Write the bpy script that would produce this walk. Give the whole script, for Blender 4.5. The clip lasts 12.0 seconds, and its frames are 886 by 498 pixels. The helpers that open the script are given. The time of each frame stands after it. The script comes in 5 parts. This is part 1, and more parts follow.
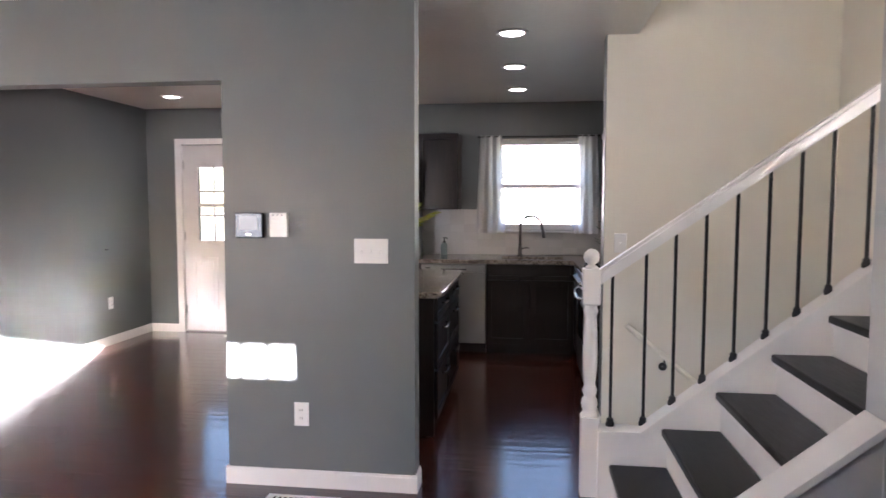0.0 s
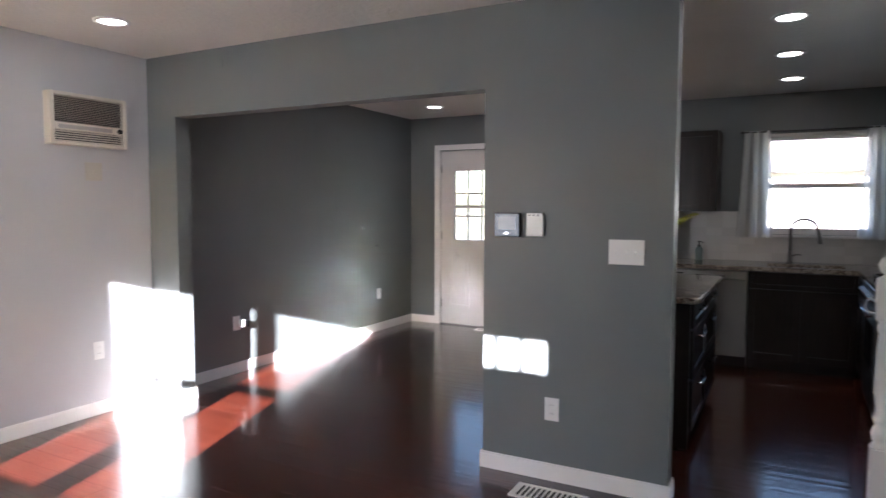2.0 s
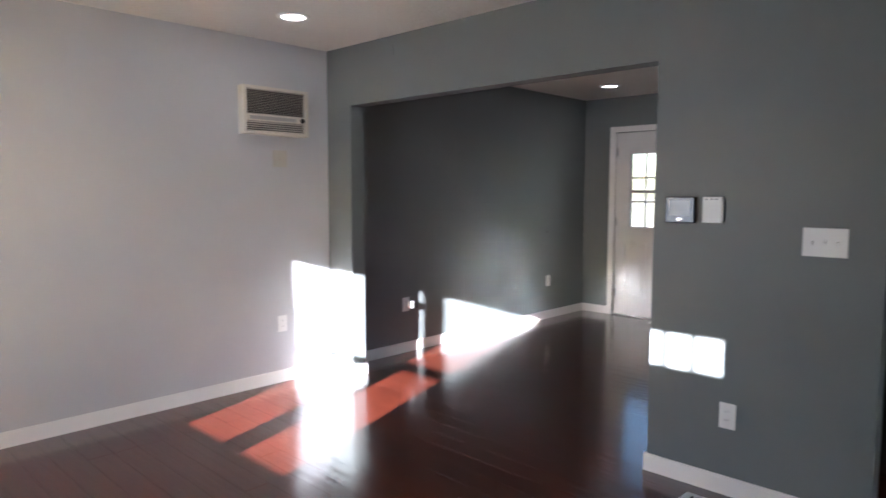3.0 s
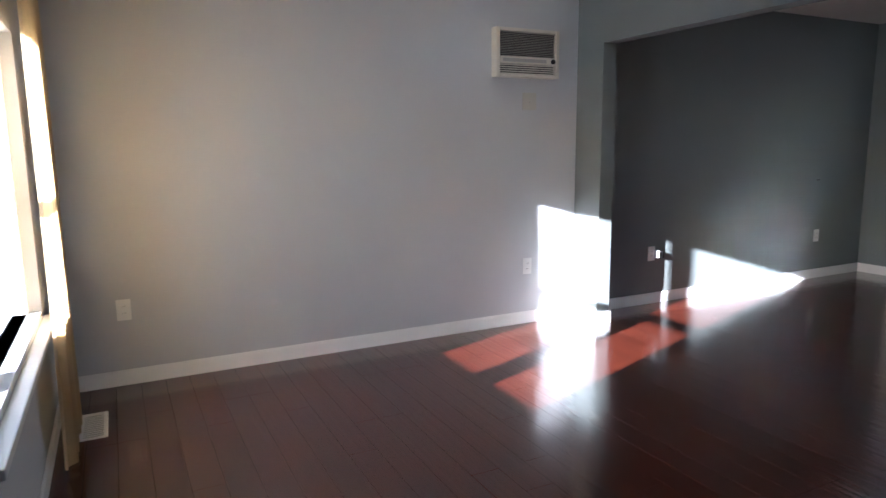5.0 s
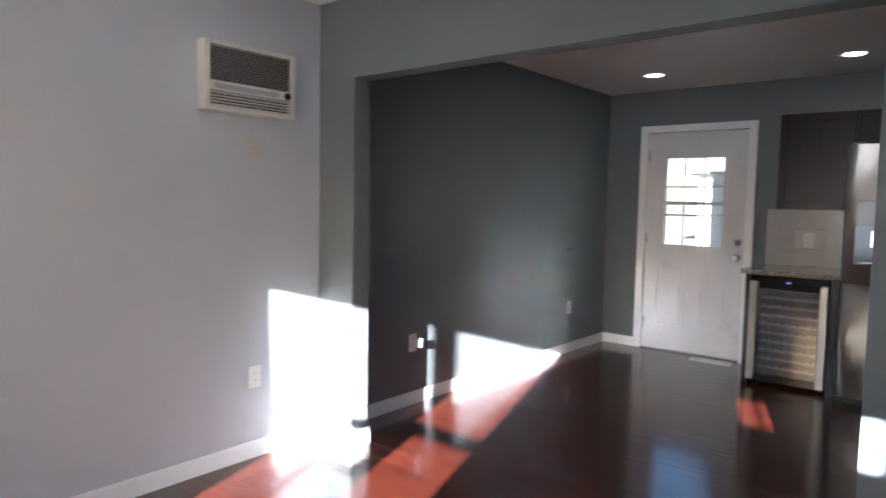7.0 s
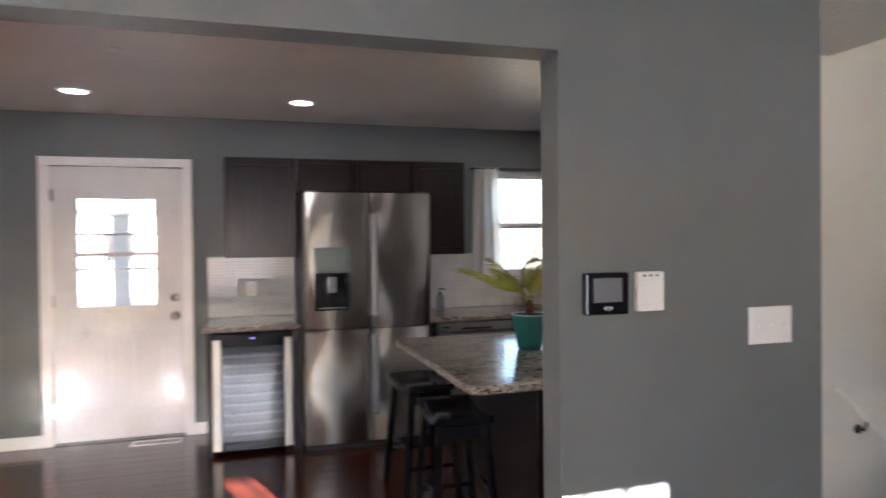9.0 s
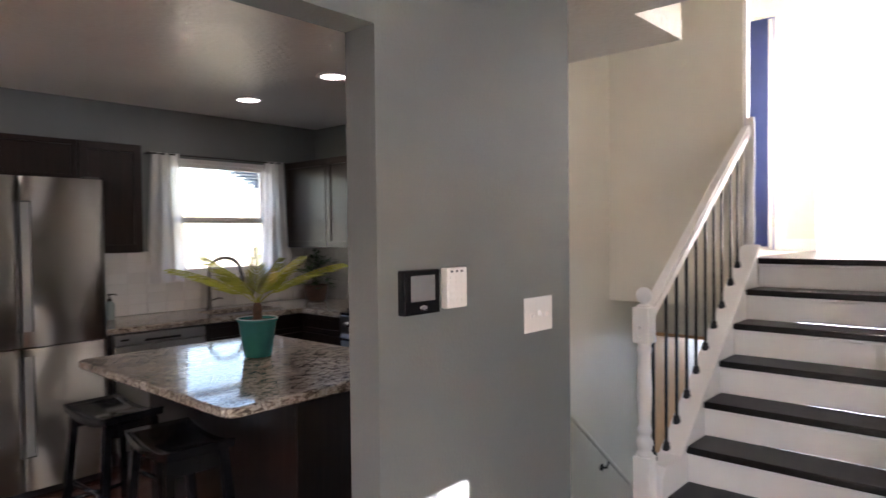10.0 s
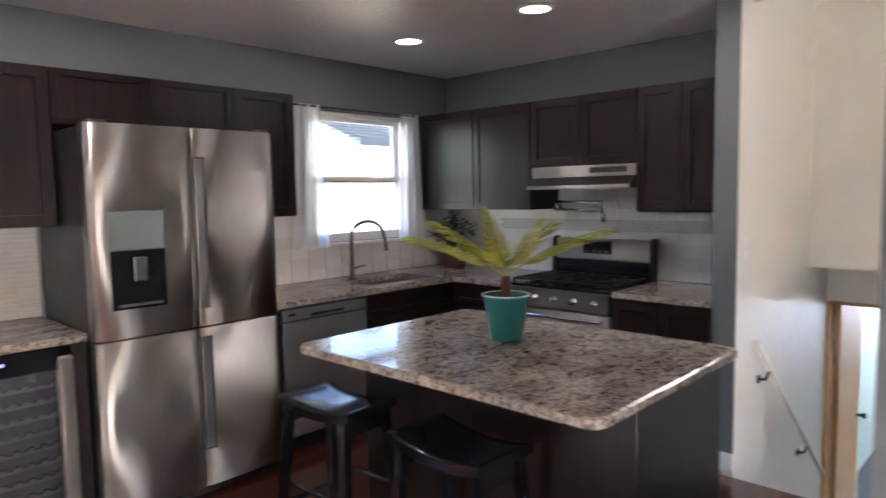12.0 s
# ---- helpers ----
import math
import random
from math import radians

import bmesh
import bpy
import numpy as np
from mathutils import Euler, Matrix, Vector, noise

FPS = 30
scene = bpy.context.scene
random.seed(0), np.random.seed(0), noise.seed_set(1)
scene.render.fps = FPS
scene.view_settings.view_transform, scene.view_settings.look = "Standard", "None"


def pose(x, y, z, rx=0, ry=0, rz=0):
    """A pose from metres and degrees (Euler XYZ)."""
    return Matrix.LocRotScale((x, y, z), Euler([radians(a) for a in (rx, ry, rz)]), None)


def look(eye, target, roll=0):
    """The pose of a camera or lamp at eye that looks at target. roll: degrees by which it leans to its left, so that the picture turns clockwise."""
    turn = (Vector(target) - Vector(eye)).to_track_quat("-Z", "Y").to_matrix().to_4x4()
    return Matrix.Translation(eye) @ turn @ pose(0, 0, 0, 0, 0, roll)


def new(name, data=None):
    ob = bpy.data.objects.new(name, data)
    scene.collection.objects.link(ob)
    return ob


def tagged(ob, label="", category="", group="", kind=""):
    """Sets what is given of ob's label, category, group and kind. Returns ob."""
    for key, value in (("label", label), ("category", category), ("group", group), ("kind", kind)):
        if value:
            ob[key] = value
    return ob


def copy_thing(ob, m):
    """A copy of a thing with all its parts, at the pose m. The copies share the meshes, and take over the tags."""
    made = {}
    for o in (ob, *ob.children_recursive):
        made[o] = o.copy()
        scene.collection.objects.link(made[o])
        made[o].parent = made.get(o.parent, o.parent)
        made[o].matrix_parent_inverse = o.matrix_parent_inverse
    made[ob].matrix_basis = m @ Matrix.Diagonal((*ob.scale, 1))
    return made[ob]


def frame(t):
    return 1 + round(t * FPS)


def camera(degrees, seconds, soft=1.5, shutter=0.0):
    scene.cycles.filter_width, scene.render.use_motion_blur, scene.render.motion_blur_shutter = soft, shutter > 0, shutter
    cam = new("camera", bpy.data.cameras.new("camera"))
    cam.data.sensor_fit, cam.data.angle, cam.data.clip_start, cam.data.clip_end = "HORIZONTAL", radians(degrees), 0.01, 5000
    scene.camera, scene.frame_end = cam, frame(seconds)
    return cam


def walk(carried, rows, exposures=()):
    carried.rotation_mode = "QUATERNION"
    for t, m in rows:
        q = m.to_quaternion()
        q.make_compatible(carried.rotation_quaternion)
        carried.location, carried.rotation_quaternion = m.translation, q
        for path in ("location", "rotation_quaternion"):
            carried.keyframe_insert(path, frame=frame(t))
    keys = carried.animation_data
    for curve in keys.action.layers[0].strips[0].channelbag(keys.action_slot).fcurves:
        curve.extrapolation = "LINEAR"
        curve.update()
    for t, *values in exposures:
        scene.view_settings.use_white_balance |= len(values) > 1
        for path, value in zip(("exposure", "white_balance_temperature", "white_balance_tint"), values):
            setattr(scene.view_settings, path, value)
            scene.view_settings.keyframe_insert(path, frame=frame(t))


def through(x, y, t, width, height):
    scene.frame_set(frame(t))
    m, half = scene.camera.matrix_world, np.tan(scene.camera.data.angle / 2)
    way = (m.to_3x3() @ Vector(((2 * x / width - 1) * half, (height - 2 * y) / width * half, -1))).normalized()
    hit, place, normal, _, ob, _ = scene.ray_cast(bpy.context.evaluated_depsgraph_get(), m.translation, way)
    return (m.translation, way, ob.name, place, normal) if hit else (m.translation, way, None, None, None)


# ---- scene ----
cam = camera(68.5, 12.0, shutter=0.4)
# seconds, eye, yaw to the left of +y, pitch up, roll
ROWS = [
    (0, 0.689, -0.032, 1.404, 7.29, -3.97, 0.06),
    (0.5, 0.669, -0.078, 1.404, 11.39, -3.99, 0.49),
    (1, 0.661, -0.129, 1.416, 16.44, -4.00, 0.72),
    (1.5, 0.681, -0.183, 1.420, 22.23, -3.87, 0.51),
    (2, 0.640, -0.109, 1.396, 28.21, -3.81, 0.14),
    (2.5, 0.633, 0.003, 1.393, 35.67, -4.36, -0.08),
    (3, 0.659, 0.031, 1.381, 43.85, -5.03, 0.10),
    (3.5, 0.681, -0.022, 1.360, 51.29, -5.91, 0.09),
    (3.7, 0.661, -0.063, 1.357, 53.57, -6.30, 0.11),
    (4.2, 0.657, -0.110, 1.339, 59.70, -7.57, -0.14),
    (4.75, 0.596, -0.116, 1.320, 63.83, -9.02, -0.54),
    (5.3, 0.410, -0.044, 1.305, 61.45, -8.95, -0.38),
    (5.5, 0.307, -0.033, 1.279, 59.51, -8.40, 0.00),
    (6, 0.065, 0.110, 1.291, 52.63, -7.19, 0.48),
    (6.5, -0.182, 0.390, 1.289, 46.44, -5.19, 1.35),
    (6.7, -0.340, 0.490, 1.325, 44.23, -4.94, 1.04),
    (7.2, -0.631, 0.728, 1.361, 35.74, -3.43, 1.35),
    (7.75, -0.950, 0.930, 1.410, 21.88, -2.10, 1.31),
    (8.3, -1.259, 1.101, 1.441, 5.29, -1.31, 0.67),
    (8.5, -1.377, 1.170, 1.449, -0.86, -0.89, 0.20),
    (9, -1.640, 1.313, 1.458, -16.67, -0.72, -0.64),
    (9.5, -1.784, 1.545, 1.440, -33.17, -1.21, -0.65),
    (10, -1.925, 1.754, 1.459, -48.11, -1.39, -0.65),
    (10.5, -2.107, 1.978, 1.462, -54.78, -1.97, -0.49),
    (11, -2.188, 2.299, 1.457, -56.02, -4.16, -0.99),
    (11.5, -2.258, 2.630, 1.462, -53.60, -4.39, -0.80),
    (12, -2.265, 2.879, 1.471, -46.63, -4.85, -0.99),
]
EXPOSURES = [(0.0, 5.35, 5900, 23), (1.0, 4.8, 5800, 20), (2.5, 4.5, 5600, 16), (3.7, 4.25, 5450, 14), (6.0, 4.0, 5200, 12), (7.5, 4.5, 5500, 16), (8.5, 5.0, 5700, 18), (9.0, 5.12, 5800, 20), (9.5, 5.45, 6050, 23),
             (10.2, 5.1, 6150, 23), (10.8, 5.0, 6000, 23), (11.2, 5.1, 5900, 23), (12.0, 5.85, 5850, 22)]
walk(cam, [(t, pose(x, y, z, 90 + pitch, 0, yaw) @ pose(0, 0, 0, 0, 0, roll)) for t, x, y, z, yaw, pitch, roll in ROWS], EXPOSURES)

# ---- light ----
world = bpy.data.worlds.new("sky")
scene.world = world
world.use_nodes = True
wn = world.node_tree
sky = wn.nodes.new("ShaderNodeTexSky")
sky.sky_type = 'NISHITA'
sky.sun_disc = False
SUN_AZ, SUN_EL = 18.7, 15.06   # the light travels this far from +y towards -x, and falls this steeply
sky.sun_elevation = radians(SUN_EL)
sky.sun_rotation = radians(180 - SUN_AZ)
wn.links.new(sky.outputs[0], wn.nodes["Background"].inputs[0])
wn.nodes["Background"].inputs[1].default_value = 0.026
sun = new("sun", bpy.data.lights.new("sun", 'SUN'))
sun.data.energy, sun.data.angle, sun.data.color = 5.0, radians(0.5), (1.0, 0.94, 0.86)
sd = Vector((-math.sin(radians(SUN_AZ)) * math.cos(radians(SUN_EL)), math.cos(radians(SUN_AZ)) * math.cos(radians(SUN_EL)), -math.sin(radians(SUN_EL))))
sun.matrix_world = look((0, 0, 12), Vector((0, 0, 12)) + sd)
# fill lamp added in an unseen window opening, brightens the upper room and stairwell
wl = new("upper_window_light", bpy.data.lights.new("upper_window_light", 'AREA'))
wl.data.shape, wl.data.size, wl.data.size_y, wl.data.energy, wl.data.color = 'RECTANGLE', 1.85, 2.1, 17.0, (1.0, 0.98, 0.95)
wl.matrix_world = pose(5.45, 0.79, 2.50, 90, 0, 0)
# skylight in the opening of the front window
fl_ = new("front_window_light", bpy.data.lights.new("front_window_light", 'AREA'))
fl_.data.shape, fl_.data.size, fl_.data.size_y, fl_.data.energy, fl_.data.color = 'RECTANGLE', 1.4, 1.0, 0.85, (0.88, 0.94, 1.0)
fl_.data.spread = radians(150)
fl_.matrix_world = pose(-1.98, -0.405, 1.20, 84, 0, 0)
CANS = ((-2.664, 5.854), (-1.278, 5.875), (0.604, 5.851), (0.590, 4.890), (0.596, 3.930), (-2.740, 2.280))
CAN_WATTS = 0.05
scene.cycles.blur_glossy = 0.0
scene.cycles.caustics_reflective = True
scene.cycles.sample_clamp_indirect = 0.0


# ---- materials ----
def nodes_of(name):
    m = bpy.data.materials.new(name)
    m.use_nodes = True
    return m, m.node_tree, m.node_tree.nodes["Principled BSDF"]


def add(nt, kind, **values):
    n = nt.nodes.new(kind)
    for k, v in values.items():
        n.inputs[k.replace("_", " ")].default_value = v
    return n


def mapped(nt, scale=(1, 1, 1), random=False):
    """Object coordinates, scaled; random moves the pattern from piece to piece."""
    tc = nt.nodes.new("ShaderNodeTexCoord")
    mp = nt.nodes.new("ShaderNodeMapping")
    mp.inputs["Scale"].default_value = scale
    nt.links.new(tc.outputs["Object"], mp.inputs["Vector"])
    if random:
        oi = nt.nodes.new("ShaderNodeObjectInfo")
        mul = nt.nodes.new("ShaderNodeMath")
        mul.operation = 'MULTIPLY'
        mul.inputs[1].default_value = 37.0
        cmb = nt.nodes.new("ShaderNodeCombineXYZ")
        nt.links.new(oi.outputs["Random"], mul.inputs[0])
        for i in range(3):
            nt.links.new(mul.outputs[0], cmb.inputs[i])
        nt.links.new(cmb.outputs[0], mp.inputs["Location"])
    return mp


def ramp(nt, src, stops):
    r = nt.nodes.new("ShaderNodeValToRGB")
    els = r.color_ramp.elements
    while len(els) < len(stops):
        els.new(0.5)
    for e, (p, c) in zip(els, stops):
        e.position, e.color = p, (*c, 1)
    nt.links.new(src, r.inputs[0])
    return r


def bumped(nt, b, src, strength, distance=0.01, coat=False):
    bp = nt.nodes.new("ShaderNodeBump")
    bp.inputs["Strength"].default_value = strength
    bp.inputs["Distance"].default_value = distance
    nt.links.new(src, bp.inputs["Height"])
    nt.links.new(bp.outputs[0], b.inputs["Normal"])
    if coat:
        nt.links.new(bp.outputs[0], b.inputs["Coat Normal"])


def plain(name, colour, rough=0.6, metal=0.0, vary=0.06, scale=3.0, bump=0.0, bump_scale=60.0, coat=0.0, stretch=(1, 1, 1), distance=0.004, even=0.12):
    m, nt, b = nodes_of(name)
    b.inputs["Metallic"].default_value = metal
    b.inputs["Coat Weight"].default_value = coat
    mp = mapped(nt, stretch)
    n1 = add(nt, "ShaderNodeTexNoise", Scale=scale, Detail=7.0, Roughness=0.6)
    nt.links.new(mp.outputs[0], n1.inputs["Vector"])
    r = ramp(nt, n1.outputs[0], ((0.3, [c * (1 - vary) for c in colour]), (0.7, [min(1, c * (1 + vary)) for c in colour])))
    nt.links.new(r.outputs[0], b.inputs["Base Color"])
    rr = ramp(nt, n1.outputs[0], ((0.3, [rough * (1 - even)] * 3), (0.7, [min(1, rough * (1 + even))] * 3)))
    nt.links.new(rr.outputs[0], b.inputs["Roughness"])
    if bump:
        n2 = add(nt, "ShaderNodeTexNoise", Scale=bump_scale, Detail=4.0)
        nt.links.new(mp.outputs[0], n2.inputs["Vector"])
        bumped(nt, b, n2.outputs[0], bump, distance)
    return m


M_SLATE = plain("slate_paint", (0.148, 0.163, 0.159), 0.50, vary=0.06, scale=1.6, bump=0.25, bump_scale=110)
M_PALE = plain("pale_grey_paint", (0.50, 0.505, 0.52), 0.45, vary=0.04, scale=1.2, bump=0.25, bump_scale=110)
M_CREAM = plain("cream_paint", (0.765, 0.73, 0.63), 0.5, vary=0.04, scale=1.2, bump=0.25, bump_scale=110)
M_WHITE = plain("white_gloss_paint", (0.80, 0.79, 0.77), 0.32, vary=0.03, scale=5, bump=0.06, bump_scale=40)
# white paint toned down in its colour to offset strong light on the door
M_DOOR = plain("dimmed_white_door_paint", (0.66, 0.645, 0.625), 0.30, vary=0.04, scale=4, bump=0.06, bump_scale=40)
M_PLASTIC = plain("white_plastic", (0.78, 0.78, 0.76), 0.35, vary=0.02)
M_ALMOND = plain("almond_plastic", (0.50, 0.48, 0.42), 0.4, vary=0.03)
M_BLACK = plain("black_iron", (0.014, 0.013, 0.013), 0.42, metal=0.3, vary=0.2, bump=0.15, bump_scale=90)
M_BLACKGLOSS = plain("black_gloss", (0.010, 0.010, 0.011), 0.12, vary=0.1)
M_TREAD = plain("dark_stained_tread", (0.010, 0.008, 0.0075), 0.33, vary=0.3, scale=8, stretch=(8, 1, 1), bump=0.15, bump_scale=30)
M_STEEL = plain("brushed_steel", (0.52, 0.505, 0.46), 0.41, metal=1.0, vary=0.03, scale=1.6, stretch=(30, 30, .05), even=0.05, bump=0.5, bump_scale=.8, distance=0.0022)
def brushed(m, amount=0.97):
    """Brush marks across the metal: highlights spread up and down."""
    nt = m.node_tree
    b = nt.nodes["Principled BSDF"]
    tg = nt.nodes.new("ShaderNodeTangent")
    tg.direction_type, tg.axis = 'RADIAL', 'Z'
    b.inputs["Anisotropic"].default_value = amount
    b.inputs["Anisotropic Rotation"].default_value = 0.25
    nt.links.new(tg.outputs[0], b.inputs["Tangent"])


brushed(M_STEEL)
M_TREAD.node_tree.nodes["Principled BSDF"].inputs["Specular IOR Level"].default_value = 0.22
M_STEELDARK = plain("dark_steel", (0.20, 0.195, 0.19), 0.3, metal=1.0, vary=0.06)
M_SATIN = plain("satin_steel", (0.38, 0.37, 0.35), 0.36, metal=1.0, vary=0.05)
M_CHROME = plain("chrome", (0.7, 0.7, 0.7), 0.12, metal=1.0, vary=0.02)
M_SCREEN = plain("grey_screen", (0.16, 0.17, 0.18), 0.15, vary=0.03)
M_TEAL = plain("teal_glaze", (0.03, 0.21, 0.20), 0.25, vary=0.12, scale=9)
M_SOIL = plain("soil", (0.03, 0.02, 0.014), 0.95, vary=0.4, scale=60, bump=0.8, bump_scale=120)
M_BARK = plain("palm_bark", (0.12, 0.06, 0.035), 0.9, vary=0.4, scale=30, bump=0.8, bump_scale=60)
M_POT = plain("brown_wicker_pot", (0.10, 0.055, 0.035), 0.7, vary=0.3, scale=40, bump=0.6, bump_scale=80)
M_PINE = plain("raw_pine", (0.62, 0.36, 0.17), 0.55, vary=0.16, scale=5, stretch=(14, 14, 1))
M_GROUND = plain("dry_grass", (0.20, 0.19, 0.12), 0.95, vary=0.3, scale=2, bump=0.5, bump_scale=20)
M_SIDING = plain("pale_siding", (0.62, 0.60, 0.57), 0.7, vary=0.06)
M_ROOF = plain("grey_shingle", (0.16, 0.15, 0.15), 0.85, vary=0.25, scale=14)
M_CONCRETE = plain("concrete", (0.38, 0.37, 0.35), 0.85, vary=0.12, scale=4)
M_AWNING = plain("weathered_blue_grey_paint", (0.27, 0.31, 0.38), 0.7, vary=0.1)
M_LEAFDARK = plain("dark_leaf", (0.035, 0.075, 0.025), 0.5, vary=0.35, scale=14)
M_BLUEROOM = plain("blue_room_paint", (0.13, 0.17, 0.42), 0.5, vary=0.05)
M_GREENROOM = plain("pale_green_paint", (0.50, 0.58, 0.52), 0.5, vary=0.05)
M_PALEFLOOR = plain("pale_upper_floor", (0.62, 0.58, 0.52), 0.95, vary=0.08, scale=30, bump=0.5, bump_scale=200)
M_FRSIDE = plain("dark_grey_enamel", (0.032, 0.031, 0.031), 0.4, vary=0.08)
M_REFRIG_PANEL = plain("dispenser_panel", (0.22, 0.27, 0.26), 0.2, vary=0.03)


def ceiling_material():
    m, nt, b = nodes_of("knockdown_ceiling")
    b.inputs["Roughness"].default_value = 0.30
    mp = mapped(nt)
    n = add(nt, "ShaderNodeTexNoise", Scale=26.0, Detail=3.0, Distortion=0.6)
    nt.links.new(mp.outputs[0], n.inputs["Vector"])
    r = ramp(nt, n.outputs[0], ((0.42, (0, 0, 0)), (0.58, (1, 1, 1))))
    big = add(nt, "ShaderNodeTexNoise", Scale=1.3, Detail=5.0)
    nt.links.new(mp.outputs[0], big.inputs["Vector"])
    c = ramp(nt, big.outputs[0], ((0.3, (0.66, 0.635, 0.575)), (0.7, (0.73, 0.705, 0.64))))
    nt.links.new(c.outputs[0], b.inputs["Base Color"])
    bumped(nt, b, r.outputs[0], 0.32, 0.005)
    return m


def floor_material():
    """Hand-scraped cherry planks: grain along x, shallow scraped ridges, a satin varnish."""
    m, nt, b = nodes_of("scraped_cherry")
    b.inputs["Coat Weight"].default_value = 1.0
    b.inputs["Coat IOR"].default_value = 1.64
    b.inputs["Specular IOR Level"].default_value = 0.05
    b.inputs["Coat Roughness"].default_value = 0.155
    grain = mapped(nt, (1.2, 26, 26), True)
    n = add(nt, "ShaderNodeTexNoise", Scale=3.0, Detail=8.0, Roughness=0.65)
    nt.links.new(grain.outputs[0], n.inputs["Vector"])
    r = ramp(nt, n.outputs[0], ((0.28, (0.032, 0.0070, 0.0040)), (0.5, (0.062, 0.0128, 0.0065)), (0.75, (0.098, 0.022, 0.0105))))
    oi = nt.nodes.new("ShaderNodeObjectInfo")
    tone = ramp(nt, oi.outputs["Random"], ((0.0, (0.86, 0.85, 0.85)), (1.0, (1.12, 1.1, 1.08))))
    mix = nt.nodes.new("ShaderNodeMix")
    mix.data_type, mix.blend_type = 'RGBA', 'MULTIPLY'
    mix.inputs[0].default_value = 1.0
    nt.links.new(r.outputs[0], mix.inputs[6])
    nt.links.new(tone.outputs[0], mix.inputs[7])
    nt.links.new(mix.outputs[2], b.inputs["Base Color"])
    ro = ramp(nt, n.outputs[0], ((0.3, (0.17,) * 3), (0.7, (0.27,) * 3)))
    nt.links.new(ro.outputs[0], b.inputs["Roughness"])
    ridge = mapped(nt, (1.6, 30, 1), True)
    w = add(nt, "ShaderNodeTexNoise", Scale=1.0, Detail=2.0)
    nt.links.new(ridge.outputs[0], w.inputs["Vector"])
    bumped(nt, b, w.outputs[0], 0.38, 0.0035, True)
    return m


def granite_material():
    m, nt, b = nodes_of("speckled_granite")
    b.inputs["Roughness"].default_value = 0.07
    mp = mapped(nt, (0.6, 1.0, 1.0))
    n1 = add(nt, "ShaderNodeTexNoise", Scale=56.0, Detail=5.0, Roughness=0.7, Distortion=0.9)
    n2 = add(nt, "ShaderNodeTexNoise", Scale=9.0, Detail=4.0, Distortion=0.5)
    v = add(nt, "ShaderNodeTexVoronoi", Scale=95.0)
    for k in (n1, n2, v):
        nt.links.new(mp.outputs[0], k.inputs["Vector"])
    r = ramp(nt, n1.outputs[0], ((0.34, (0.05, 0.042, 0.037)), (0.43, (0.19, 0.155, 0.125)), (0.50, (0.37, 0.33, 0.28)), (0.58, (0.54, 0.50, 0.44)), (0.70, (0.20, 0.175, 0.16))))
    r2 = ramp(nt, n2.outputs[0], ((0.35, (0.62, 0.58, 0.53)), (0.65, (1.08, 1.04, 0.99))))
    r3 = ramp(nt, v.outputs["Distance"], ((0.0, (0.45, 0.43, 0.42)), (0.35, (1, 1, 1))))
    last = r.outputs[0]
    for k in (r2, r3):
        mix = nt.nodes.new("ShaderNodeMix")
        mix.data_type, mix.blend_type = 'RGBA', 'MULTIPLY'
        mix.inputs[0].default_value = 0.8
        nt.links.new(last, mix.inputs[6])
        nt.links.new(k.outputs[0], mix.inputs[7])
        last = mix.outputs[2]
    nt.links.new(last, b.inputs["Base Color"])
    return m


def cabinet_material():
    m, nt, b = nodes_of("espresso_stain")
    mp = mapped(nt, (18, 18, 1.2))
    n = add(nt, "ShaderNodeTexNoise", Scale=2.5, Detail=8.0, Roughness=0.6)
    nt.links.new(mp.outputs[0], n.inputs["Vector"])
    r = ramp(nt, n.outputs[0], ((0.3, (0.008, 0.0048, 0.0038)), (0.7, (0.021, 0.0122, 0.0092))))
    nt.links.new(r.outputs[0], b.inputs["Base Color"])
    b.inputs["Roughness"].default_value = 0.30
    b.inputs["Specular IOR Level"].default_value = 0.32
    bumped(nt, b, n.outputs[0], 0.05, 0.002)
    return m


def tile_material(name, colour, rough):
    m, nt, b = nodes_of(name)
    oi = nt.nodes.new("ShaderNodeObjectInfo")
    ge = nt.nodes.new("ShaderNodeNewGeometry")
    sm = nt.nodes.new("ShaderNodeMath")
    sm.operation = 'ADD'
    nt.links.new(oi.outputs["Random"], sm.inputs[0])
    nt.links.new(ge.outputs["Random Per Island"], sm.inputs[1])
    fr = nt.nodes.new("ShaderNodeMath")
    fr.operation = 'FRACT'
    nt.links.new(sm.outputs[0], fr.inputs[0])
    r = ramp(nt, fr.outputs[0], ((0.0, [c * 0.95 for c in colour]), (1.0, [min(1, c * 1.05) for c in colour])))
    mp = mapped(nt)
    n = add(nt, "ShaderNodeTexNoise", Scale=30.0, Detail=4.0)
    nt.links.new(mp.outputs[0], n.inputs["Vector"])
    nt.links.new(r.outputs[0], b.inputs["Base Color"])
    b.inputs["Roughness"].default_value = rough
    bumped(nt, b, n.outputs[0], 0.08, 0.003)
    return m


